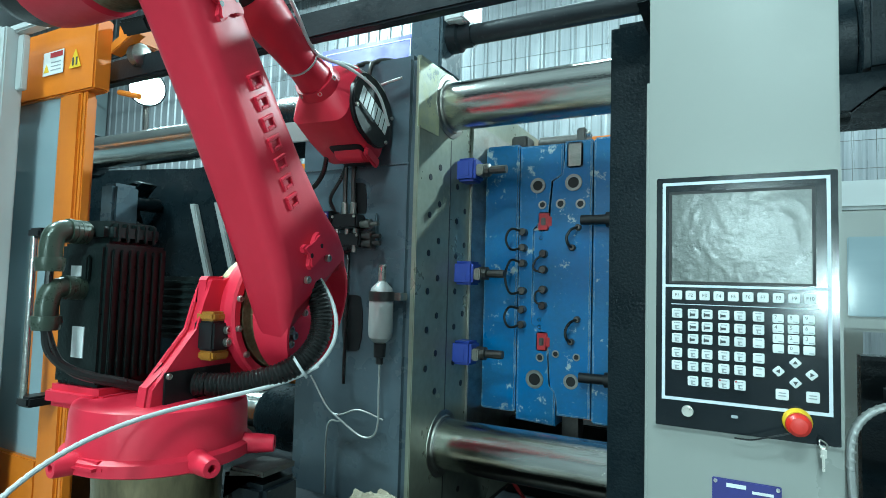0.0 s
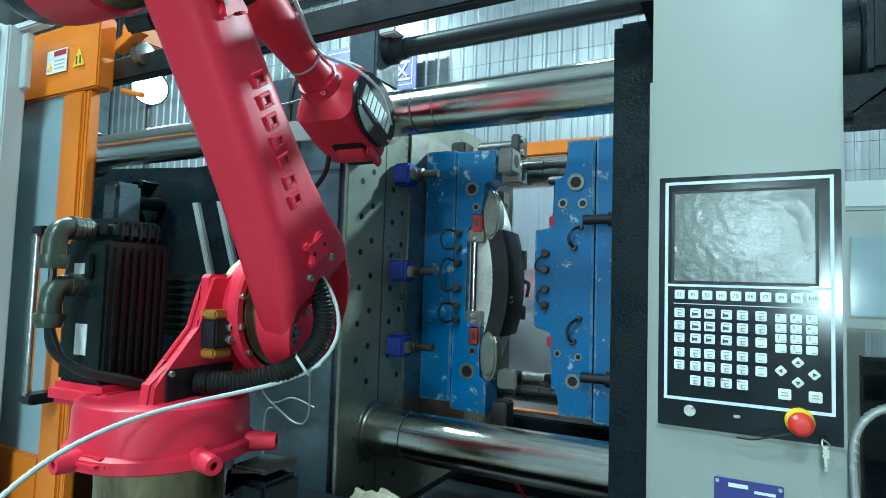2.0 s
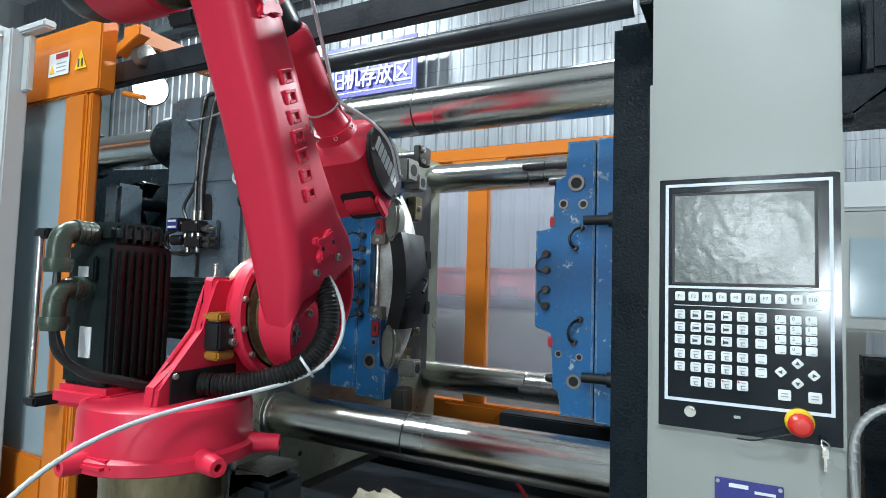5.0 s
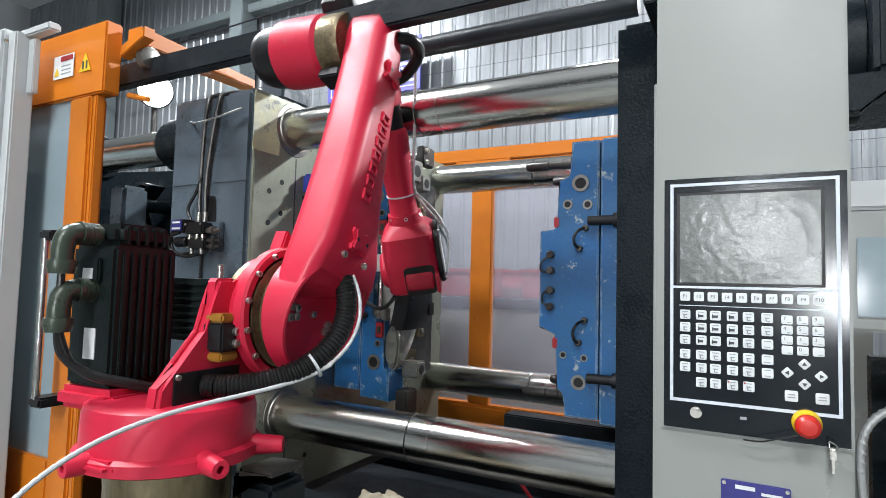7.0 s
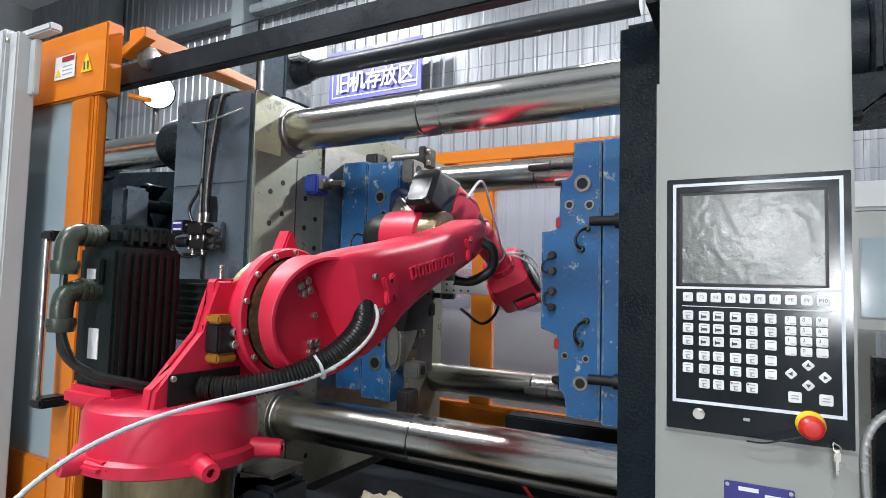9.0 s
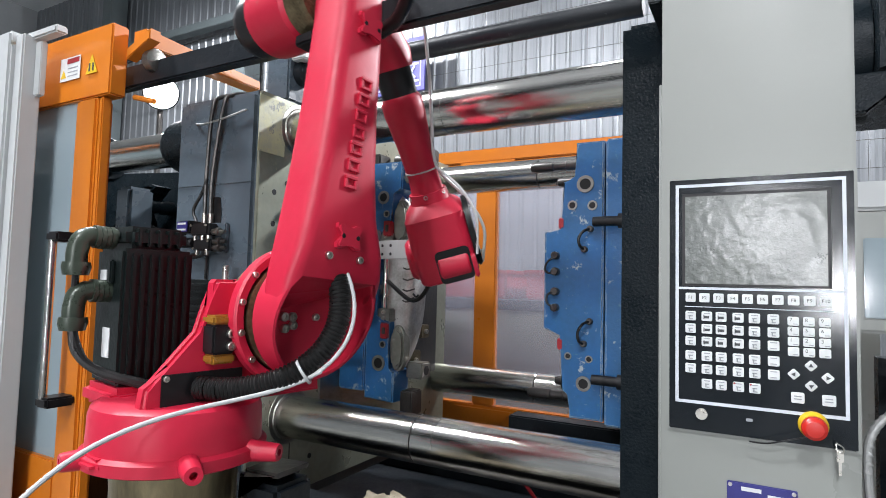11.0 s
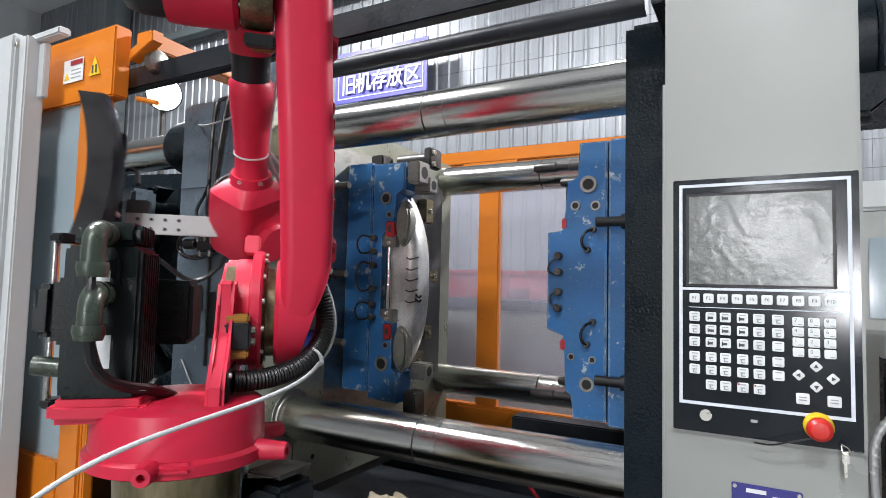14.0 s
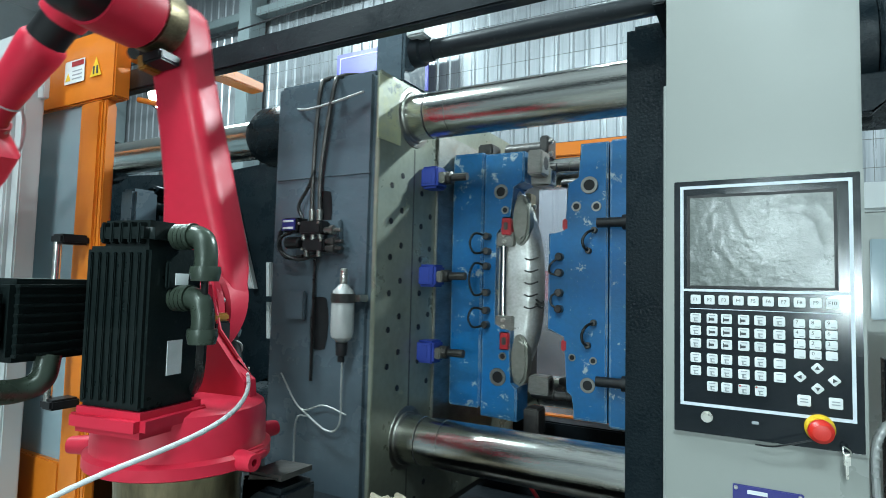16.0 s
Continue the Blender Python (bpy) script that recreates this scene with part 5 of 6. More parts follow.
# seconds, swing of the column, lean of the upper arm, rise of the forearm, roll of the wrist
JOINTS = [
    (0.0, 94.7, -34.3, -22.2, 0), (4.2, 94.7, -34.3, -22.2, 0), (4.9, 94.7, -27, -36, -6), (6.3, 94.2, 0.9, -63.9, -20), (6.5, 94.0, 5.2, -64.2, -20), (7.0, 94.2, 17.0, -63.8, -22),
    (7.5, 94.5, 32.9, -54.6, -24), (8.0, 94.6, 51.0, -43.6, -26), (8.2, 94.5, 57.2, -38.3, -26), (8.5, 94.3, 67.8, -31, -26), (9.0, 89.4, 71.7, -27.3, -28), (9.2, 88.6, 71.3, -27.3, -28),
    (9.8, 85, 59, -36, -30), (10.5, 82, 22, -56, -34), (11.3, 79.4, -1.8, -64.2, -38), (11.5, 79.2, -3.3, -64.4, -38), (12.5, 79.4, -3.3, -64.4, -38),
    (13.0, 83.9, -4.0, -63.5, -46), (13.5, 104.1, -8.2, -60.4, -82), (14.0, 134.1, -17, -54, -134), (14.3, 150.8, -22, -47, -180), (14.5, 161.2, -25, -42, -196), (15.0, 180.9, -27.4, -36, -190), (15.2, 182.8, -26.4, -36, -184), (15.5, 184.3, -19, -38, -184), (15.8, 187.3, -3.6, -42, -184), (16.0, 189.3, 7.2, -43, -184),
]


def smooth_at(t, col):
    """Joint value at t, gliding through the rows."""
    rows = JOINTS
    if t <= rows[0][0]:
        return rows[0][col]
    for i in range(len(rows) - 1):
        a, b = rows[i], rows[i + 1]
        if t <= b[0]:
            h = b[0] - a[0]
            def slope(k):
                if k == 0 or k == len(rows) - 1:
                    return (b[col] - a[col]) / h if k else 0.0
                l, m, r = rows[k - 1], rows[k], rows[k + 1]
                d0, d1 = (m[col] - l[col]) / (m[0] - l[0]), (r[col] - m[col]) / (r[0] - m[0])
                return 0.0 if d0 * d1 <= 0 else 2 * d0 * d1 / (d0 + d1)
            u = (t - a[0]) / h
            s0, s1 = slope(i) * h, slope(i + 1) * h
            return (2 * u ** 3 - 3 * u * u + 1) * a[col] + (u ** 3 - 2 * u * u + u) * s0 + (3 * u * u - 2 * u ** 3) * b[col] + (u ** 3 - u * u) * s1
    return rows[-1][col]


def robot_poses(t):
    """Poses of column, upper arm, forearm and wrist in the robot's space (x ahead, y to its left, z up)."""
    j1, j2, j3, j4 = (smooth_at(t, c) for c in (1, 2, 3, 4))
    col = pose(0, 0, 0, 0, 0, j1)
    arm = col @ pose(A1 * K, -0.014 * K, Z0 + (ZS - Z0) * K, 0, j2, 0)
    elbow = arm @ Vector((0, 0, L2 * K))
    fore = Matrix.Translation(elbow) @ pose(0, 0, 0, 0, 0, j1) @ pose(0, 0, 0, 0, -j3, 0)
    wrist = fore @ pose(L3 * K, FY * K, A3 * K, j4, 0, 0)
    grip = Matrix.Translation(wrist.translation) @ pose(0, 0, 0, 0, 0, j1)
    return col, arm, fore, wrist, grip


def robot():
    r = thing("robot_arm", "red six-axis industrial robot arm with a steel gripper bracket", "robot", (RX, RY, 0))
    pedestal = part("pedestal", lathe((0, 0, 0), (0, 0, 1.06), [(0, 0.16), (0.03, 0.16), (0.04, 0.09), (1.02, 0.09), (1.06, 0.093)], 40), BRASSY, r, "worn brassy cylindrical pedestal")
    # column that swings
    col = part("column", lathe((0, 0, 0.99), (0, 0, 1.12), [(0, 0.158), (0.004, 0.166), (0.024, 0.166), (0.030, 0.156), (0.09, 0.154), (0.104, 0.150), (0.112, 0.138), (0.114, 0.0)], 64), RED, r)
    for ang, z, reach in ((-62, 1.008, 1.0), (-110, 1.008, 1.0), (22, 1.008, 1.0), (172, 1.008, 0.86)):
        c, s = math.cos(radians(ang)), math.sin(radians(ang))
        part("lug", lathe((0.13 * reach * c, 0.13 * reach * s, z), (0.226 * c, 0.226 * s, z), [(0, 0.028), (0.03, 0.02), (0.078, 0.0165), (0.083, 0.015), (0.083, 0.007), (0.066, 0.007), (0.066, 0)], 18), RED, col)
    part("flange_ear", box(-0.17, -0.11, -0.05, 0.03, 0.995, 1.02, 0.01), RED, col)
    # upright with a ring for the shoulder; lateral is -y
    cx, cz = A1, ZS
    prof = [(-0.118, 1.09), (-0.112, 1.135), (-0.063, 1.168), (-0.010, 1.226), (0.006, 1.278), (0.008, 1.322), (0.014, 1.329), (0.05, 1.329)] + arc(cx, cz, 0.118, 150, -40, 18) + [(0.27, 1.09)]
    part("upright", prism([(px_ + 0.006, pz_) for px_, pz_ in prof], "y", -0.085, -0.052, 0.007, seg=3), RED, col, angle=25)
    part("shoulder_ring", lathe((cx, -0.08, cz), (cx, -0.14, cz), [(0, 0.119), (0.030, 0.121), (0.034, 0.139), (0.053, 0.139), (0.058, 0.135), (0.058, 0.121), (0.035, 0.114)], 48), RED, col)
    part("ring_nub", prism([(cx - 0.02, cz + 0.135), (cx - 0.002, cz + 0.175), (cx + 0.008, cz + 0.175), (cx + 0.03, cz + 0.13)], "y", -0.125, -0.09, 0.004), RED, col)
    part("gearbox", lathe((cx, -0.06, cz), (cx, -0.19, cz), [(0, 0.115), (0.08, 0.115), (0.085, 0.1), (0.106, 0.1)], 48), GREASY, col, "greasy bare metal shoulder gearbox")
    for k in range(14):
        a = 2 * math.pi * (k + 0.5) / 14
        bolt(col, (cx + 0.1285 * math.cos(a), -0.138, cz + 0.1285 * math.sin(a)), (0, -1, 0), 0.0065)
    part("stop_block", box(-0.005, 0.041, -0.12, -0.07, 1.19, 1.245, 0.004), BLACKPLASTIC, col, "black stop block between amber pads")
    part("stop_pad", box(-0.003, 0.044, -0.117, -0.073, 1.245, 1.262, 0.004), AMBER, col, "amber rubber pad")
    part("stop_pad", box(-0.003, 0.044, -0.117, -0.073, 1.172, 1.19, 0.004), AMBER, col, "amber rubber pad")
    for z in (1.205, 1.228):
        bolt(col, (0.029, -0.12, z), (0, -1, 0), 0.0085)
    part("cable_plate", box(-0.080, 0.078, -0.0895, -0.086, 1.09, 1.158, 0.001), BLACKPLASTIC, col, "black cable entry plate")
    for x, z in ((-0.073, 1.151), (-0.073, 1.097)):
        bolt(col, (x, -0.0895, z), (0, -1, 0), 0.0055)
    # standing motor of the first axis
    part("motor_seat", box(-0.105, 0.06, 0.045, 0.20, 1.075, 1.117, 0.012), RED, col)
    mo = part("swing_motor", box(-0.092, 0.048, 0.066, 0.188, 1.118, 1.385, 0.006), MOTORBLACK, col, "black finned servo motor")
    fin = None
    for k in range(7):
        x = -0.072 + 0.0175 * k
        for y in (0.066, 0.188):
            m_ = pose(x, y, 1.255)
            if fin is None:
                fin = part("cooling_fin", box(-0.0045, 0.0045, -0.0045, 0.0045, -0.125, 0.12, 0.0015), MOTORBLACK, mo, pose_=m_)
            else:
                same_mesh(fin, m_, mo)
    part("motor_cap", box(-0.082, 0.04, 0.074, 0.18, 1.386, 1.43, 0.012), MOTORBLACK, mo)
    for k in range(5):
        part("cap_rib", box(-0.064 + 0.02 * k, -0.056 + 0.02 * k, 0.071, 0.183, 1.39, 1.426, 0.002), MOTORBLACK, mo)
    for z, d in ((1.405, 0.0), (1.30, 0.0)):
        yy = 0.126
        part("connector", tube([(-0.085, yy, z), (-0.12, yy, z + 0.002), (-0.145, yy, z - 0.006), (-0.152, yy, z - 0.03), (-0.152, yy, z - 0.055)], 0.019, 14), OLIVE, mo, "olive grey elbow plug")
        for q in ((-0.094, z), (-0.103, z), (-0.112, z), (-0.121, z + 0.001)):
            part("plug_ring", lathe((q[0] - 0.004, yy, q[1]), (q[0] + 0.004, yy, q[1]), [(0, 0.0225), (0.008, 0.0225)], 18), OLIVE, mo)
        part("plug_nut", lathe((-0.152, yy, z - 0.05), (-0.152, yy, z - 0.075), [(0, 0.024), (0.01, 0.0255), (0.025, 0.022)], 18), OLIVE, mo)
    part("motor_cable", tube([(-0.152, 0.126, 1.335), (-0.152, 0.126, 1.28), (-0.148, 0.12, 1.21), (-0.12, 0.10, 1.15), (-0.06, 0.05, 1.122), (0.0, 0.02, 1.105)], 0.0065, 8), RUBBER, mo)
    part("motor_cable", tube([(-0.152, 0.126, 1.23), (-0.145, 0.12, 1.185), (-0.115, 0.095, 1.15), (-0.05, 0.045, 1.125), (0.02, 0.02, 1.10)], 0.0085, 8), RUBBER, mo)
    part("terminal_box", box(-0.102, -0.092, 0.098, 0.155, 1.315, 1.362, 0.003), MOTORBLACK, mo)
    part("label", box(-0.1035, -0.102, 0.112, 0.14, 1.322, 1.342), LABELWHITE, mo, "small white motor label")
    part("label", box(-0.0936, -0.092, 0.108, 0.14, 1.17, 1.228), LABELWHITE, mo, "white type label")
    # lying motor of the second axis
    m2 = part("shoulder_motor", box(cx - 0.068, cx + 0.068, 0.005, 0.27, cz - 0.068, cz + 0.068, 0.01), MOTORBLACK, col, "black finned servo motor")
    fin = None
    for k in range(8):
        z = cz - 0.056 + 0.016 * k
        for x in (cx - 0.068, cx + 0.068):
            m_ = pose(x, 0.145, z)
            if fin is None:
                fin = part("cooling_fin", box(-0.006, 0.006, -0.12, 0.12, -0.003, 0.003, 0.001), MOTORBLACK, m2, pose_=m_)
            else:
                same_mesh(fin, m_, m2)
    part("connector", tube([(cx - 0.06, 0.2, cz - 0.06), (cx - 0.06, 0.21, cz - 0.10), (cx - 0.05, 0.24, cz - 0.115), (cx - 0.05, 0.3, cz - 0.11)], 0.02, 12), OLIVE, m2)
    part("motor_end", box(cx - 0.055, cx + 0.055, 0.27, 0.31, cz - 0.055, cz + 0.055, 0.012), MOTORBLACK, m2)

    # upper arm; own space: origin on the shoulder axis, z along the arm
    def ring(z, w, yo, yi, shift):
        """A section of the arm: outer face at yo, rounded corners, inner face at yi."""
        d = yi - yo
        return [(q[0], q[1], z) for q in rounded(shift, (yo + yi) / 2, w, d, 0.27 * min(w, d), 6)]
    secs = [ring(*row) for row in (
        (0.0, 0.236, -0.262, -0.16, 0), (0.06, 0.234, -0.263, -0.16, 0), (0.12, 0.213, -0.265, -0.158, -0.004), (0.2, 0.180, -0.266, -0.155, -0.010), (0.3, 0.153, -0.264, -0.150, -0.010),
        (0.42, 0.136, -0.257, -0.143, -0.004), (0.52, 0.129, -0.25, -0.136, 0.002), (0.60, 0.121, -0.246, -0.130, 0.006), (0.66, 0.118, -0.243, -0.126, 0.006), (0.70, 0.108, -0.24, -0.122, 0.003), (0.735, 0.09, -0.237, -0.122, 0), (0.757, 0.06, -0.23, -0.125, 0))]
    # the foot of the arm arches over the round shell
    for k, lift in enumerate((1.0, 0.5, 0.18)):
        foot = []
        for x, y, z in secs[k]:
            z += lift * math.sqrt(max(0.0, 0.1165 ** 2 - min(x * x, 0.1165 ** 2)))
            foot.append((x, -0.16 + (y + 0.16) * (1 - 0.70 * min(1, max(0, (0.115 - z) / 0.23))), z))
        secs[k] = foot
    arm = part("upper_arm", loft(secs), RED, r, angle=50)
    # round shell, cut off at a slant so that its mouth rises towards the elbow
    shell = lathe((0, -0.15, 0), (0, -0.262, 0), [(0, 0.116), (0.008, 0.124), (0.098, 0.1215), (0.105, 0.120), (0.107, 0.115), (0.103, 0.112), (0.032, 0.109), (0.032, 0.0)], 64)
    for v in shell.verts:
        v.co.y = -0.16 + (v.co.y + 0.16) * (1 - 0.70 * min(1, max(0, (0.115 - v.co.z) / 0.23))) if v.co.y < -0.185 else v.co.y
    part("shoulder_shell", shell, RED, arm)
    for a0 in (182, 70, -26):
        for k in range(4):
            a = radians(a0 + (k % 2) * 17)
            rr = 0.056 + (k // 2) * 0.019
            bolt(arm, (rr * math.cos(a), -0.182, rr * math.sin(a)), (0, -1, 0), 0.0088)
    bolt(arm, (0.0, -0.182, 0.0), (0, -1, 0), 0.0075)
    for x in (-0.049, 0.028):
        bolt(arm, (x, -0.263, 0.116), (0, -1, 0), 0.0075)
    for z, yo, px0 in ((0.156, -0.2655, -0.010), (0.594, -0.246, 0.012)):
        pts = []
        for k in range(24):
            a = 2 * math.pi * k / 24
            rad = 0.023 + 0.010 * math.cos(4 * a + math.pi)
            pts.append((px0 + 1.25 * rad * math.cos(a), z + rad * math.sin(a)))
        part("mount_pad", prism(pts, "y", yo + 0.004, yo - 0.012, 0.004), RED, arm)
        for x in (px0 - 0.018, px0 + 0.018):
            part("pad_hole", cyl((x, yo - 0.0125, z), (x, yo - 0.009, z), 0.0045, seg=10), BLACKPLASTIC, arm)
    # raised plain frames where the maker's mark stands
    for k in range(7):
        z = 0.262 + 0.0348 * k
        x = -0.014 + 0.0043 * k
        yo = -0.2655 + (z - 0.26) * 0.052
        bm = bmesh.new()
        w, h, t = 0.0155, 0.0125, 0.0066
        for b in ((-w, w, h - t, h), (-w, -w + t, -h, h - t), (w - t, w, -h, h - t), (-w + t, w - t, -h, -h + t)):
            box(x + b[0], x + b[1], yo - 0.0045, yo + 0.006, z + b[2], z + b[3], 0.0012, bm, 1)
        part("raised_mark", bm, RED, arm)
    part("elbow_gearbox", lathe((0, -0.125, L2), (0, -0.065, L2), [(0, 0.078), (0.01, 0.082), (0.06, 0.082)], 40), GREASY, arm, "greasy bare metal elbow gearbox")
    for k in range(10):
        a = 2 * math.pi * k / 10
        bolt(arm, (0.072 * math.cos(a), -0.065, L2 + 0.072 * math.sin(a)), (0, 1, 0), 0.0055)
    part("elbow_hose", tube([(0.02, -0.235, L2 + 0.02), (0.05, -0.262, L2 + 0.03), (0.11, -0.25, L2 + 0.035), (0.14, -0.2, L2), (0.13, -0.15, L2 - 0.03)], 0.016, 12), RUBBER, arm, "black ribbed hose at the elbow")
    part("stop_finger", box(-0.04, 0.02, -0.13, -0.07, L2 - 0.115, L2 - 0.09, 0.004), BLACKPLASTIC, arm)
    part("stop_pad", box(0.02, 0.045, -0.13, -0.08, L2 - 0.12, L2 - 0.085, 0.004), AMBER, arm)

    # forearm; own space: origin on the elbow axis, x along the forearm
    fo = part("elbow_housing", lathe((0, -0.062, 0), (0, 0.072, 0), [(0, 0.078), (0.01, 0.087), (0.10, 0.089), (0.134, 0.087)], 44), RED, r)
    part("elbow_cap", lathe((0, 0.072, 0), (0, 0.16, 0), [(0, 0.080), (0.046, 0.079), (0.073, 0.070), (0.088, 0.05), (0.088, 0)], 36), BLACKPLASTIC, fo, "black plastic motor cover")
    secs = []
    yc = FY
    for x, z, w, h in ((-0.105, 0.11, 0.08, 0.12), (-0.08, 0.12, 0.10, 0.15), (0.0, 0.14, 0.11, 0.17), (0.08, 0.165, 0.108, 0.15), (0.14, A3, 0.105, 0.118), (0.18, A3, 0.1, 0.105)):
        secs.append([(x, q[0], q[1]) for q in rounded(yc, z, w, h, min(w, h) * 0.42, 5)])
    part("forearm_housing", loft(secs[2:]), RED, fo, angle=30)
    back = [[(x, q[0], q[1]) for q in rounded(yc, z, w, h, 0.018, 5)] for x, z, w, h in ((-0.13, 0.105, 0.07, 0.10), (-0.115, 0.112, 0.095, 0.135), (0.004, 0.14, 0.105, 0.16))]
    part("rear_cover", loft(back), BLACKPLASTIC, fo, "black plastic cover behind the forearm", angle=30)
    part("forearm_ring", lathe((0.18, yc, A3), (0.25, yc, A3), [(0, 0.047), (0.07, 0.047)], 32), BLACKPLASTIC, fo, "black collar on the forearm")
    part("forearm_tube", lathe((0.248, yc, A3), (L3 - 0.1, yc, A3), [(0, 0.048), (0.012, 0.055), (0.04, 0.055), (0.14, 0.046), (0.22, 0.042), (0.26, 0.045), (0.285, 0.056)], 36), RED, fo)
    for k in range(6):
        a = 2 * math.pi * k / 6
        bolt(fo, (L3 - 0.115, yc + 0.05 * math.cos(a), A3 + 0.05 * math.sin(a)), (-0.5, math.cos(a), math.sin(a)), 0.006)
    part("tube_tie", lathe((0.45, yc, A3), (0.454, yc, A3), [(0, 0.0455), (0.004, 0.0455)], 24), AIRTUBE, fo)
    part("air_tube", tube([(-0.04, yc - 0.12, 0.12), (0.05, yc - 0.10, 0.25), (0.2, yc - 0.07, 0.262), (0.34, yc - 0.052, 0.235), (0.45, yc - 0.045, 0.215), (0.56, yc - 0.07, 0.27), (0.66, yc - 0.09, 0.29), (0.74, yc - 0.09, 0.25)], 0.0045, 8, n=40), AIRTUBE, fo, "thin white air tube")
    part("air_tube", tube([(0.45, yc - 0.048, 0.21), (0.52, yc - 0.10, 0.22), (0.6, yc - 0.13, 0.215), (0.7, yc - 0.12, 0.19)], 0.004, 8, n=30), AIRTUBE, fo, "thin white air tube")

    # wrist; own space: origin at the wrist centre, x along the forearm, the cover faces -y
    wr = part("wrist", loft([[(x, q[0], q[1]) for q in rounded(0.0, z, w, h, rr, 5)] for x, z, w, h, rr in (
        (-0.125, 0, 0.104, 0.104, 0.048), (-0.098, 0, 0.112, 0.112, 0.05), (-0.082, 0, 0.14, 0.152, 0.04), (-0.066, 0, 0.162, 0.178, 0.03), (0.02, 0, 0.168, 0.186, 0.026), (0.108, 0, 0.168, 0.182, 0.026), (0.118, 0, 0.162, 0.174, 0.026), (0.124, 0, 0.148, 0.158, 0.022))]), RED, r, angle=30)
    part("wrist_cover", prism([(q[0], q[1]) for q in rounded(0.018, 0, 0.205, 0.160, 0.074, 7)], "y", -0.083, -0.098, 0.004), BLACKPLASTIC, wr, "black oval cover with pale raised bars")
    for k in range(7):
        part("cover_bar", box(-0.056 + 0.0215 * k, -0.040 + 0.0215 * k, -0.0994, -0.098, -0.023, 0.023), LABELWHITE, wr)
    for x, z in ((-0.062, 0.04), (-0.062, -0.04), (0.1, 0.04), (0.1, -0.04)):
        bolt(wr, (x, -0.098, z), (0, -1, 0), 0.005)
    part("wrist_knob", lathe((0.06, 0.06, 0), (0.06, 0.1, 0), [(0, 0.06), (0.035, 0.06), (0.045, 0.052)], 30), RED, wr)
    part("knob_slot", prism([(q[0], q[1]) for q in rounded(0.075, -0.022, 0.096, 0.096, 0.014, 4)], "z", -0.0945, -0.088, 0.001), BLACKPLASTIC, wr, "dark gap round the wrist knob")
    part("wrist_roll", lathe((0.078, -0.064, -0.066), (0.078, 0.022, -0.066), [(0, 0.036), (0.005, 0.041), (0.081, 0.041), (0.086, 0.036)], 30), RED, wr)
    part("fork_cheek", prism(rounded(0.088, -0.094, 0.072, 0.03, 0.012, 4), "y", -0.082, -0.07, 0.004), RED, wr)
    # gripper; own space: origin at the wrist centre, x ahead, y to the robot's left
    gr = part("gripper_bracket", box(0.0, 0.008, -0.05, 0.325, -0.075, -0.018, 0.002), ACCGREY, r, "drilled pale grey metal gripper bracket")
    for k in range(4):
        for z in (-0.06, -0.034):
            part("bracket_hole", cyl((-0.0006, 0.19 + 0.035 * k, z), (0.0086, 0.19 + 0.035 * k, z), 0.005, seg=12), BLACKPLASTIC, gr)
    part("tool_flange", lathe((0.008, 0.0, -0.05), (0.05, 0.0, -0.05), [(0, 0.045), (0.042, 0.04)], 28), STEEL, gr)
    part("gripper_hose", tube([(0.0, 0.34, -0.03), (-0.02, 0.37, 0.0), (-0.015, 0.4, -0.03), (0.0, 0.36, -0.06)], 0.006, 8), AIRTUBE, gr)
    part("gripper_hose", tube([(0.03, 0.05, -0.08), (0.06, 0.09, -0.16), (0.07, 0.16, -0.2), (0.05, 0.25, -0.14)], 0.007, 8), RUBBER, gr)
    part("gripper_arm", box(0.01, 0.04, 0.27, 0.33, -0.1, 0.02, 0.004), DARKSTEEL, gr)
    for z in (-0.085, 0.005):
        part("suction_cup", lathe((0.03, 0.34, z), (0.03, 0.40, z), [(0, 0.012), (0.035, 0.012), (0.04, 0.022), (0.06, 0.028)], 18), BLACKPLASTIC, gr)
    # hose and air tube in short stiff lengths
    up_, flat = Matrix.Translation((0, 0, Z0 * (1 - K))) @ Matrix.Scale(K, 4), Matrix.Scale(K, 4)
    done = set()
    for top, m_ in ((col, up_), (arm, flat), (fo, flat), (wr, flat), (gr, flat)):
        for o in (top, *top.children_recursive):
            if o.matrix_basis != Matrix.Identity(4):
                o.matrix_basis = m_ @ o.matrix_basis
            elif o.data.name not in done:
                done.add(o.data.name)
                o.data.transform(m_)
    segs, tubes = [], []
    n = 24
    first = part("hose_length", lathe((0, 0, -0.009), (0, 0, 0.009), [(0.003 * q, 0.0150 + 0.0024 * (q % 2)) for q in range(7)], 20), RUBBER, r, "black corrugated cable hose")
    segs.append(first)
    for k in range(n - 1):
        o = same_mesh(first, Matrix.Identity(4), r)
        segs.append(o)
    tf = part("air_tube_length", cyl((0, 0, -0.011), (0, 0, 0.011), 0.003, seg=10), AIRTUBE, r, "white air tube along the hose")
    tubes.append(tf)
    for k in range(13):
        tubes.append(same_mesh(tf, Matrix.Identity(4), r))
    tie = part("cable_tie", lathe((0, 0, -0.002), (0, 0, 0.002), [(0, 0.0205), (0.004, 0.0205)], 20), AIRTUBE, r, "white cable tie round hose and air tube")
    lf = part("air_tube_span", cyl((0, 0, -0.0185), (0, 0, 0.0185), 0.0031, seg=10), AIRTUBE, r, "white air tube hanging free")
    spans = [lf] + [same_mesh(lf, Matrix.Identity(4), r) for k in range(23)]
    return r, col, arm, fo, wr, gr, tie, segs, tubes, spans


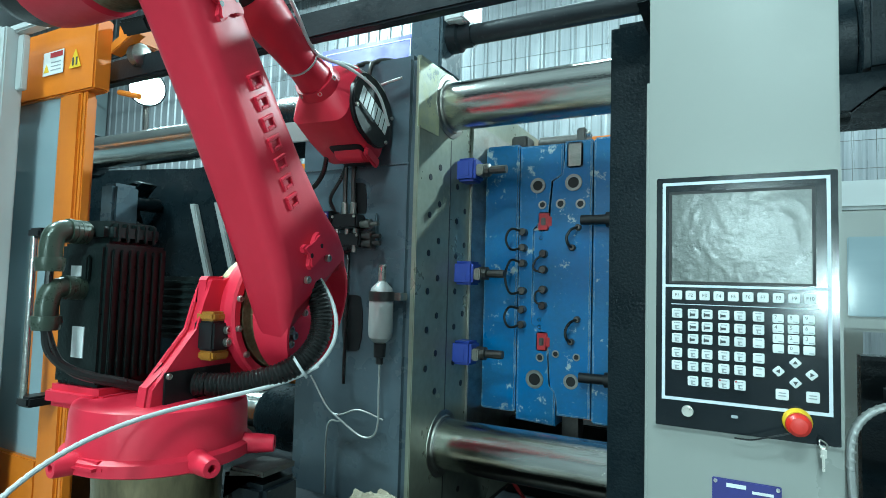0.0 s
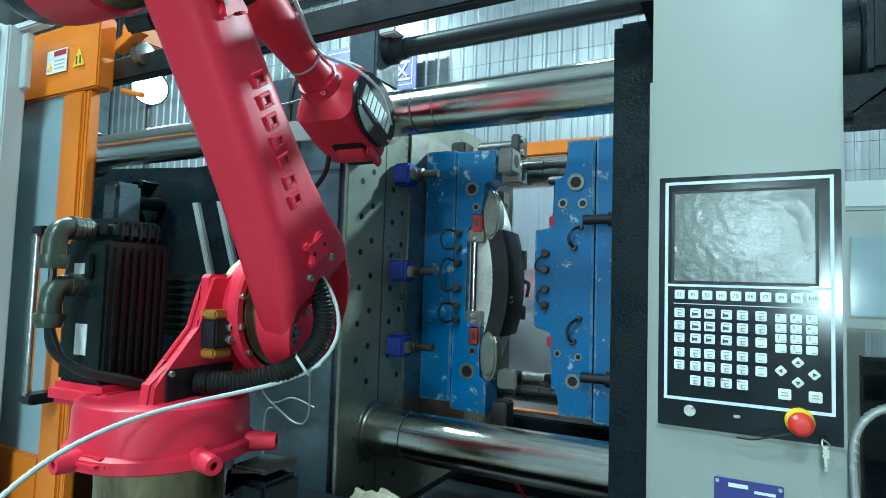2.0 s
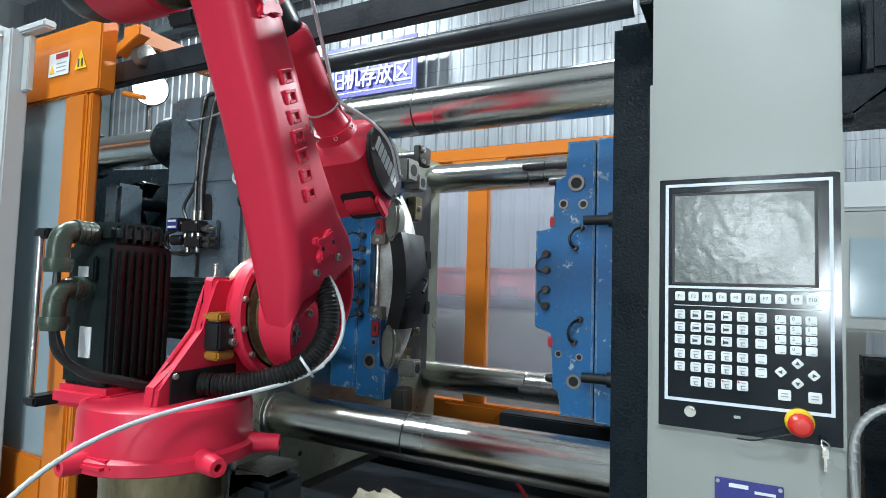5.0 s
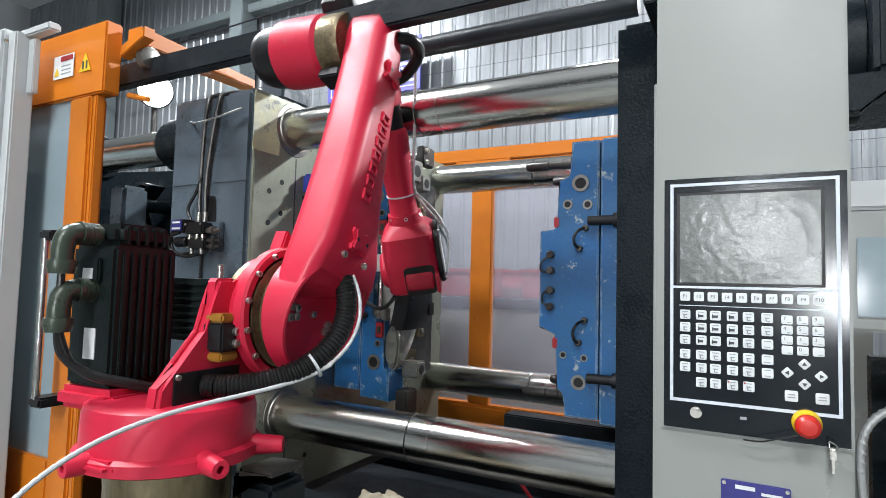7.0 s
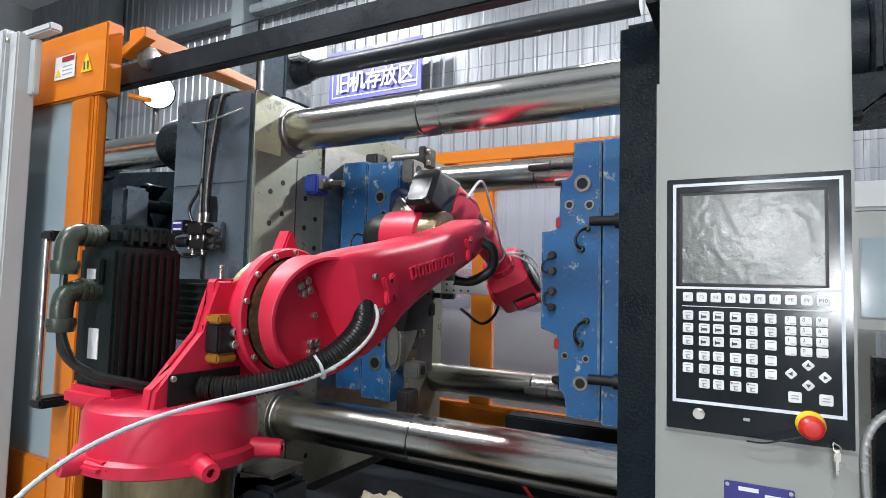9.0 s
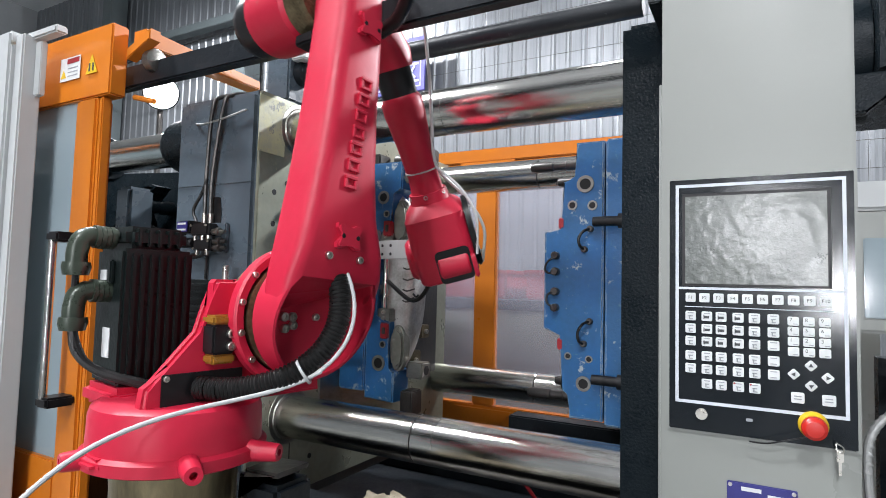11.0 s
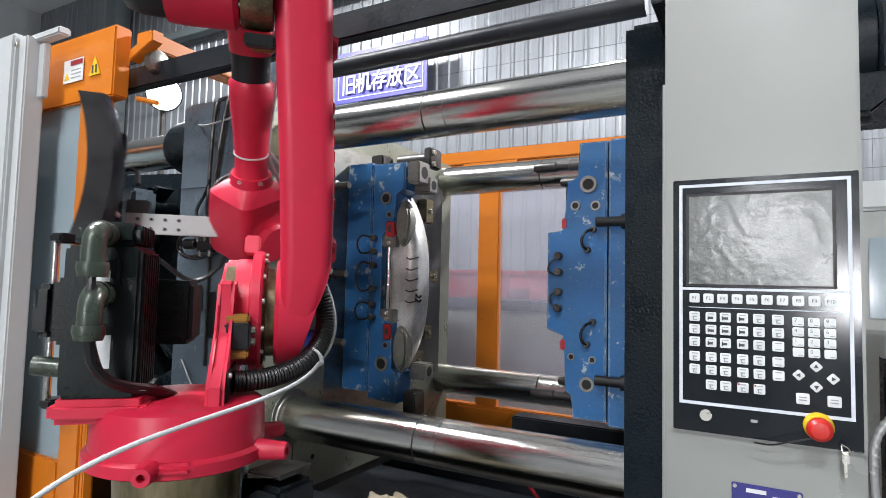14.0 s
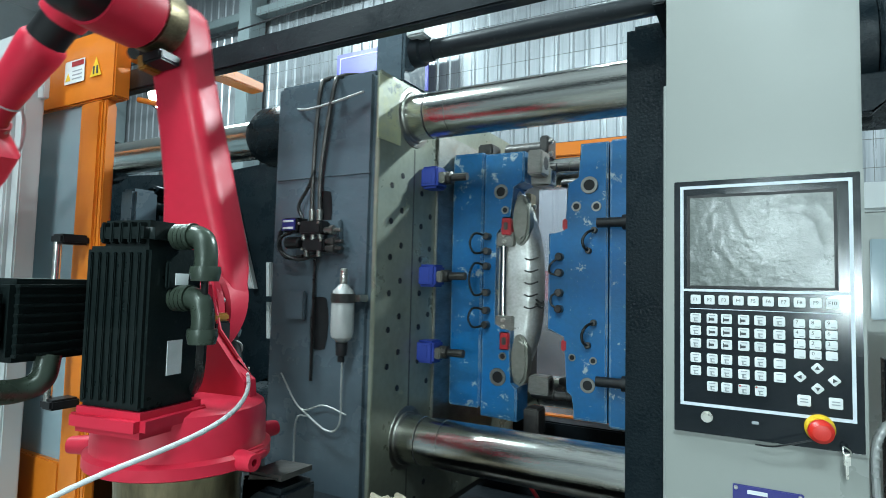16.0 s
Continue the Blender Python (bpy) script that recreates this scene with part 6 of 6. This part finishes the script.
def to_metres():
    """Bring all meshes and places from the plan to full size."""
    for me in bpy.data.meshes:
        me.transform(Matrix.Scale(UNIT, 4))
    for ob in bpy.data.objects:
        if ob.type in ("MESH", "EMPTY"):
            m = ob.matrix_basis.copy()
            m.translation = m.translation * UNIT
            ob.matrix_basis = m


def key_path(ob, rows):
    """Key a thing's poses, given in the plan's units."""
    walk(ob, [(t, Matrix.Translation(m.translation * (UNIT - 1)) @ m) for t, m in rows])


def bezier(p, u):
    a, b, c, d = p
    return a * (1 - u) ** 3 + b * 3 * u * (1 - u) ** 2 + c * 3 * u * u * (1 - u) + d * u ** 3


def along(p, u):
    d = (bezier(p, min(1, u + 0.01)) - bezier(p, max(0, u - 0.01))).normalized()
    z = d.to_track_quat("Z", "Y").to_matrix().to_4x4()
    return Matrix.Translation(bezier(p, u)) @ z


def platen_shift(t):
    rows = ((0, 0), (0.35, 0), (0.5, -0.011), (0.75, -0.037), (1, -0.067), (1.5, -0.13), (2, -0.192), (2.5, -0.259), (3, -0.324), (3.5, -0.392), (4, -0.454), (4.2, -0.479), (4.45, -0.503), (4.8, -0.514), (14.4, -0.514), (14.6, -0.50), (15, -0.417), (15.5, -0.281), (16, -0.145))
    for (a, x), (b, y) in zip(rows, rows[1:]):
        if t <= b:
            return x + (y - x) * (t - a) / (b - a)
    return rows[-1][1]


GRAB = 9.5


def motions():
    times = [k / 10 for k in range(161)]
    shifts = [(t, pose(platen_shift(t), 0, 0)) for t in times if t <= 5 or t >= 14.2]
    key_path(PLATEN_OB, shifts)
    key_path(MOULD_OB, shifts)
    rob, col, arm, fo, wr, gr, tie, segs, tubes, spans = ROBOT
    base = pose(RX, RY, 0)
    kin = [(t, robot_poses(t)) for t in times]
    for k, ob in enumerate((col, arm, fo, wr, gr)):
        key_path(ob, [(t, p[k]) for t, p in kin])
    # the moulded panel stays on the core until the gripper takes it and carries it at the bracket's end
    home = pose(platen_shift(GRAB), 0, 0)
    start = (base @ robot_poses(GRAB)[4]).inverted() @ home
    turn = start.to_3x3().to_4x4()
    centre = Vector((-0.13, 1.95, 1.333))
    held = Matrix.Translation(Vector((0.02, 0.275, 0.07)) - turn @ centre) @ turn
    rows = [(t, pose(platen_shift(t), 0, 0)) for t in times if t <= 5] + [(GRAB, home)]
    for t, p in kin:
        if t > GRAB:
            u = min(1.0, (t - GRAB) / 1.0)
            u = u * u * (3 - 2 * u)
            rows.append((t, base @ p[4] @ start.lerp(held, u)))
    key_path(PANEL_OB, rows)
    some = [k / 5 for k in range(81)]
    hose = [[] for _ in segs]
    run = [[] for _ in tubes]
    free = [[] for _ in spans]
    ties = []
    for t in some:
        c, a, *_ = robot_poses(t)

        def at(x, y, z):
            return c @ Vector((x * K, y * K, Z0 + (z - Z0) * K))
        lean = smooth_at(t, 2)
        line = (at(-0.01, -0.10, 1.13), at(0.075, -0.27, 1.12), at(0.182 + 0.0009 * lean, -0.315, 1.225 + 0.0002 * lean), a @ (Vector((-0.004, -0.225, 0.10)) * K))
        for k, rows_ in enumerate(hose):
            rows_.append((t, along(line, k / (len(hose) - 1))))
        off = c.to_3x3() @ Vector((0.011, -0.0195, -0.006))
        for k, rows_ in enumerate(run):
            rows_.append((t, Matrix.Translation(off) @ along(line, 0.38 + 0.62 * k / (len(run) - 1))))
        q0 = bezier(line, 0.38) + off
        ties.append((t, Matrix.Translation(off * 0.3) @ along(line, 0.40)))
        tail = (bezier(line, 0.33) - bezier(line, 0.38)).normalized()
        # as the column swings, the free tube is drawn round the front of the drum
        w = min(1.0, max(0.0, (smooth_at(t, 1) - 105) / 60))
        w = w * w * (3 - 2 * w)
        loose = (q0, (q0 + tail * 0.11).lerp(Vector((0.42, -0.15, 1.165)), w), Vector((0.085, -0.17, 1.182)).lerp(Vector((0.14, -0.19, 1.15)), w), Vector((0.105, -0.29, 1.068)))
        for k, rows_ in enumerate(free):
            rows_.append((t, along(loose, k / (len(free) - 1))))
    key_path(tie, ties)
    for obs, rows_ in ((segs, hose), (tubes, run), (spans, free)):
        for ob, rr in zip(obs, rows_):
            key_path(ob, rr)


hall()
wall_sign()
lamps()
tie_bars()
fixed_platen()
machine_bed()
gate_track()
mould_half_fixed()
PLATEN_OB = moving_side()
MOULD_OB = moving_mould()
PANEL_OB = moulded_panel()
toggle_side()
control_cabinet()
control_panel()
front_gate()
rear_gate()
injection_side()
rags()
ROBOT = robot()
to_metres()
motions()
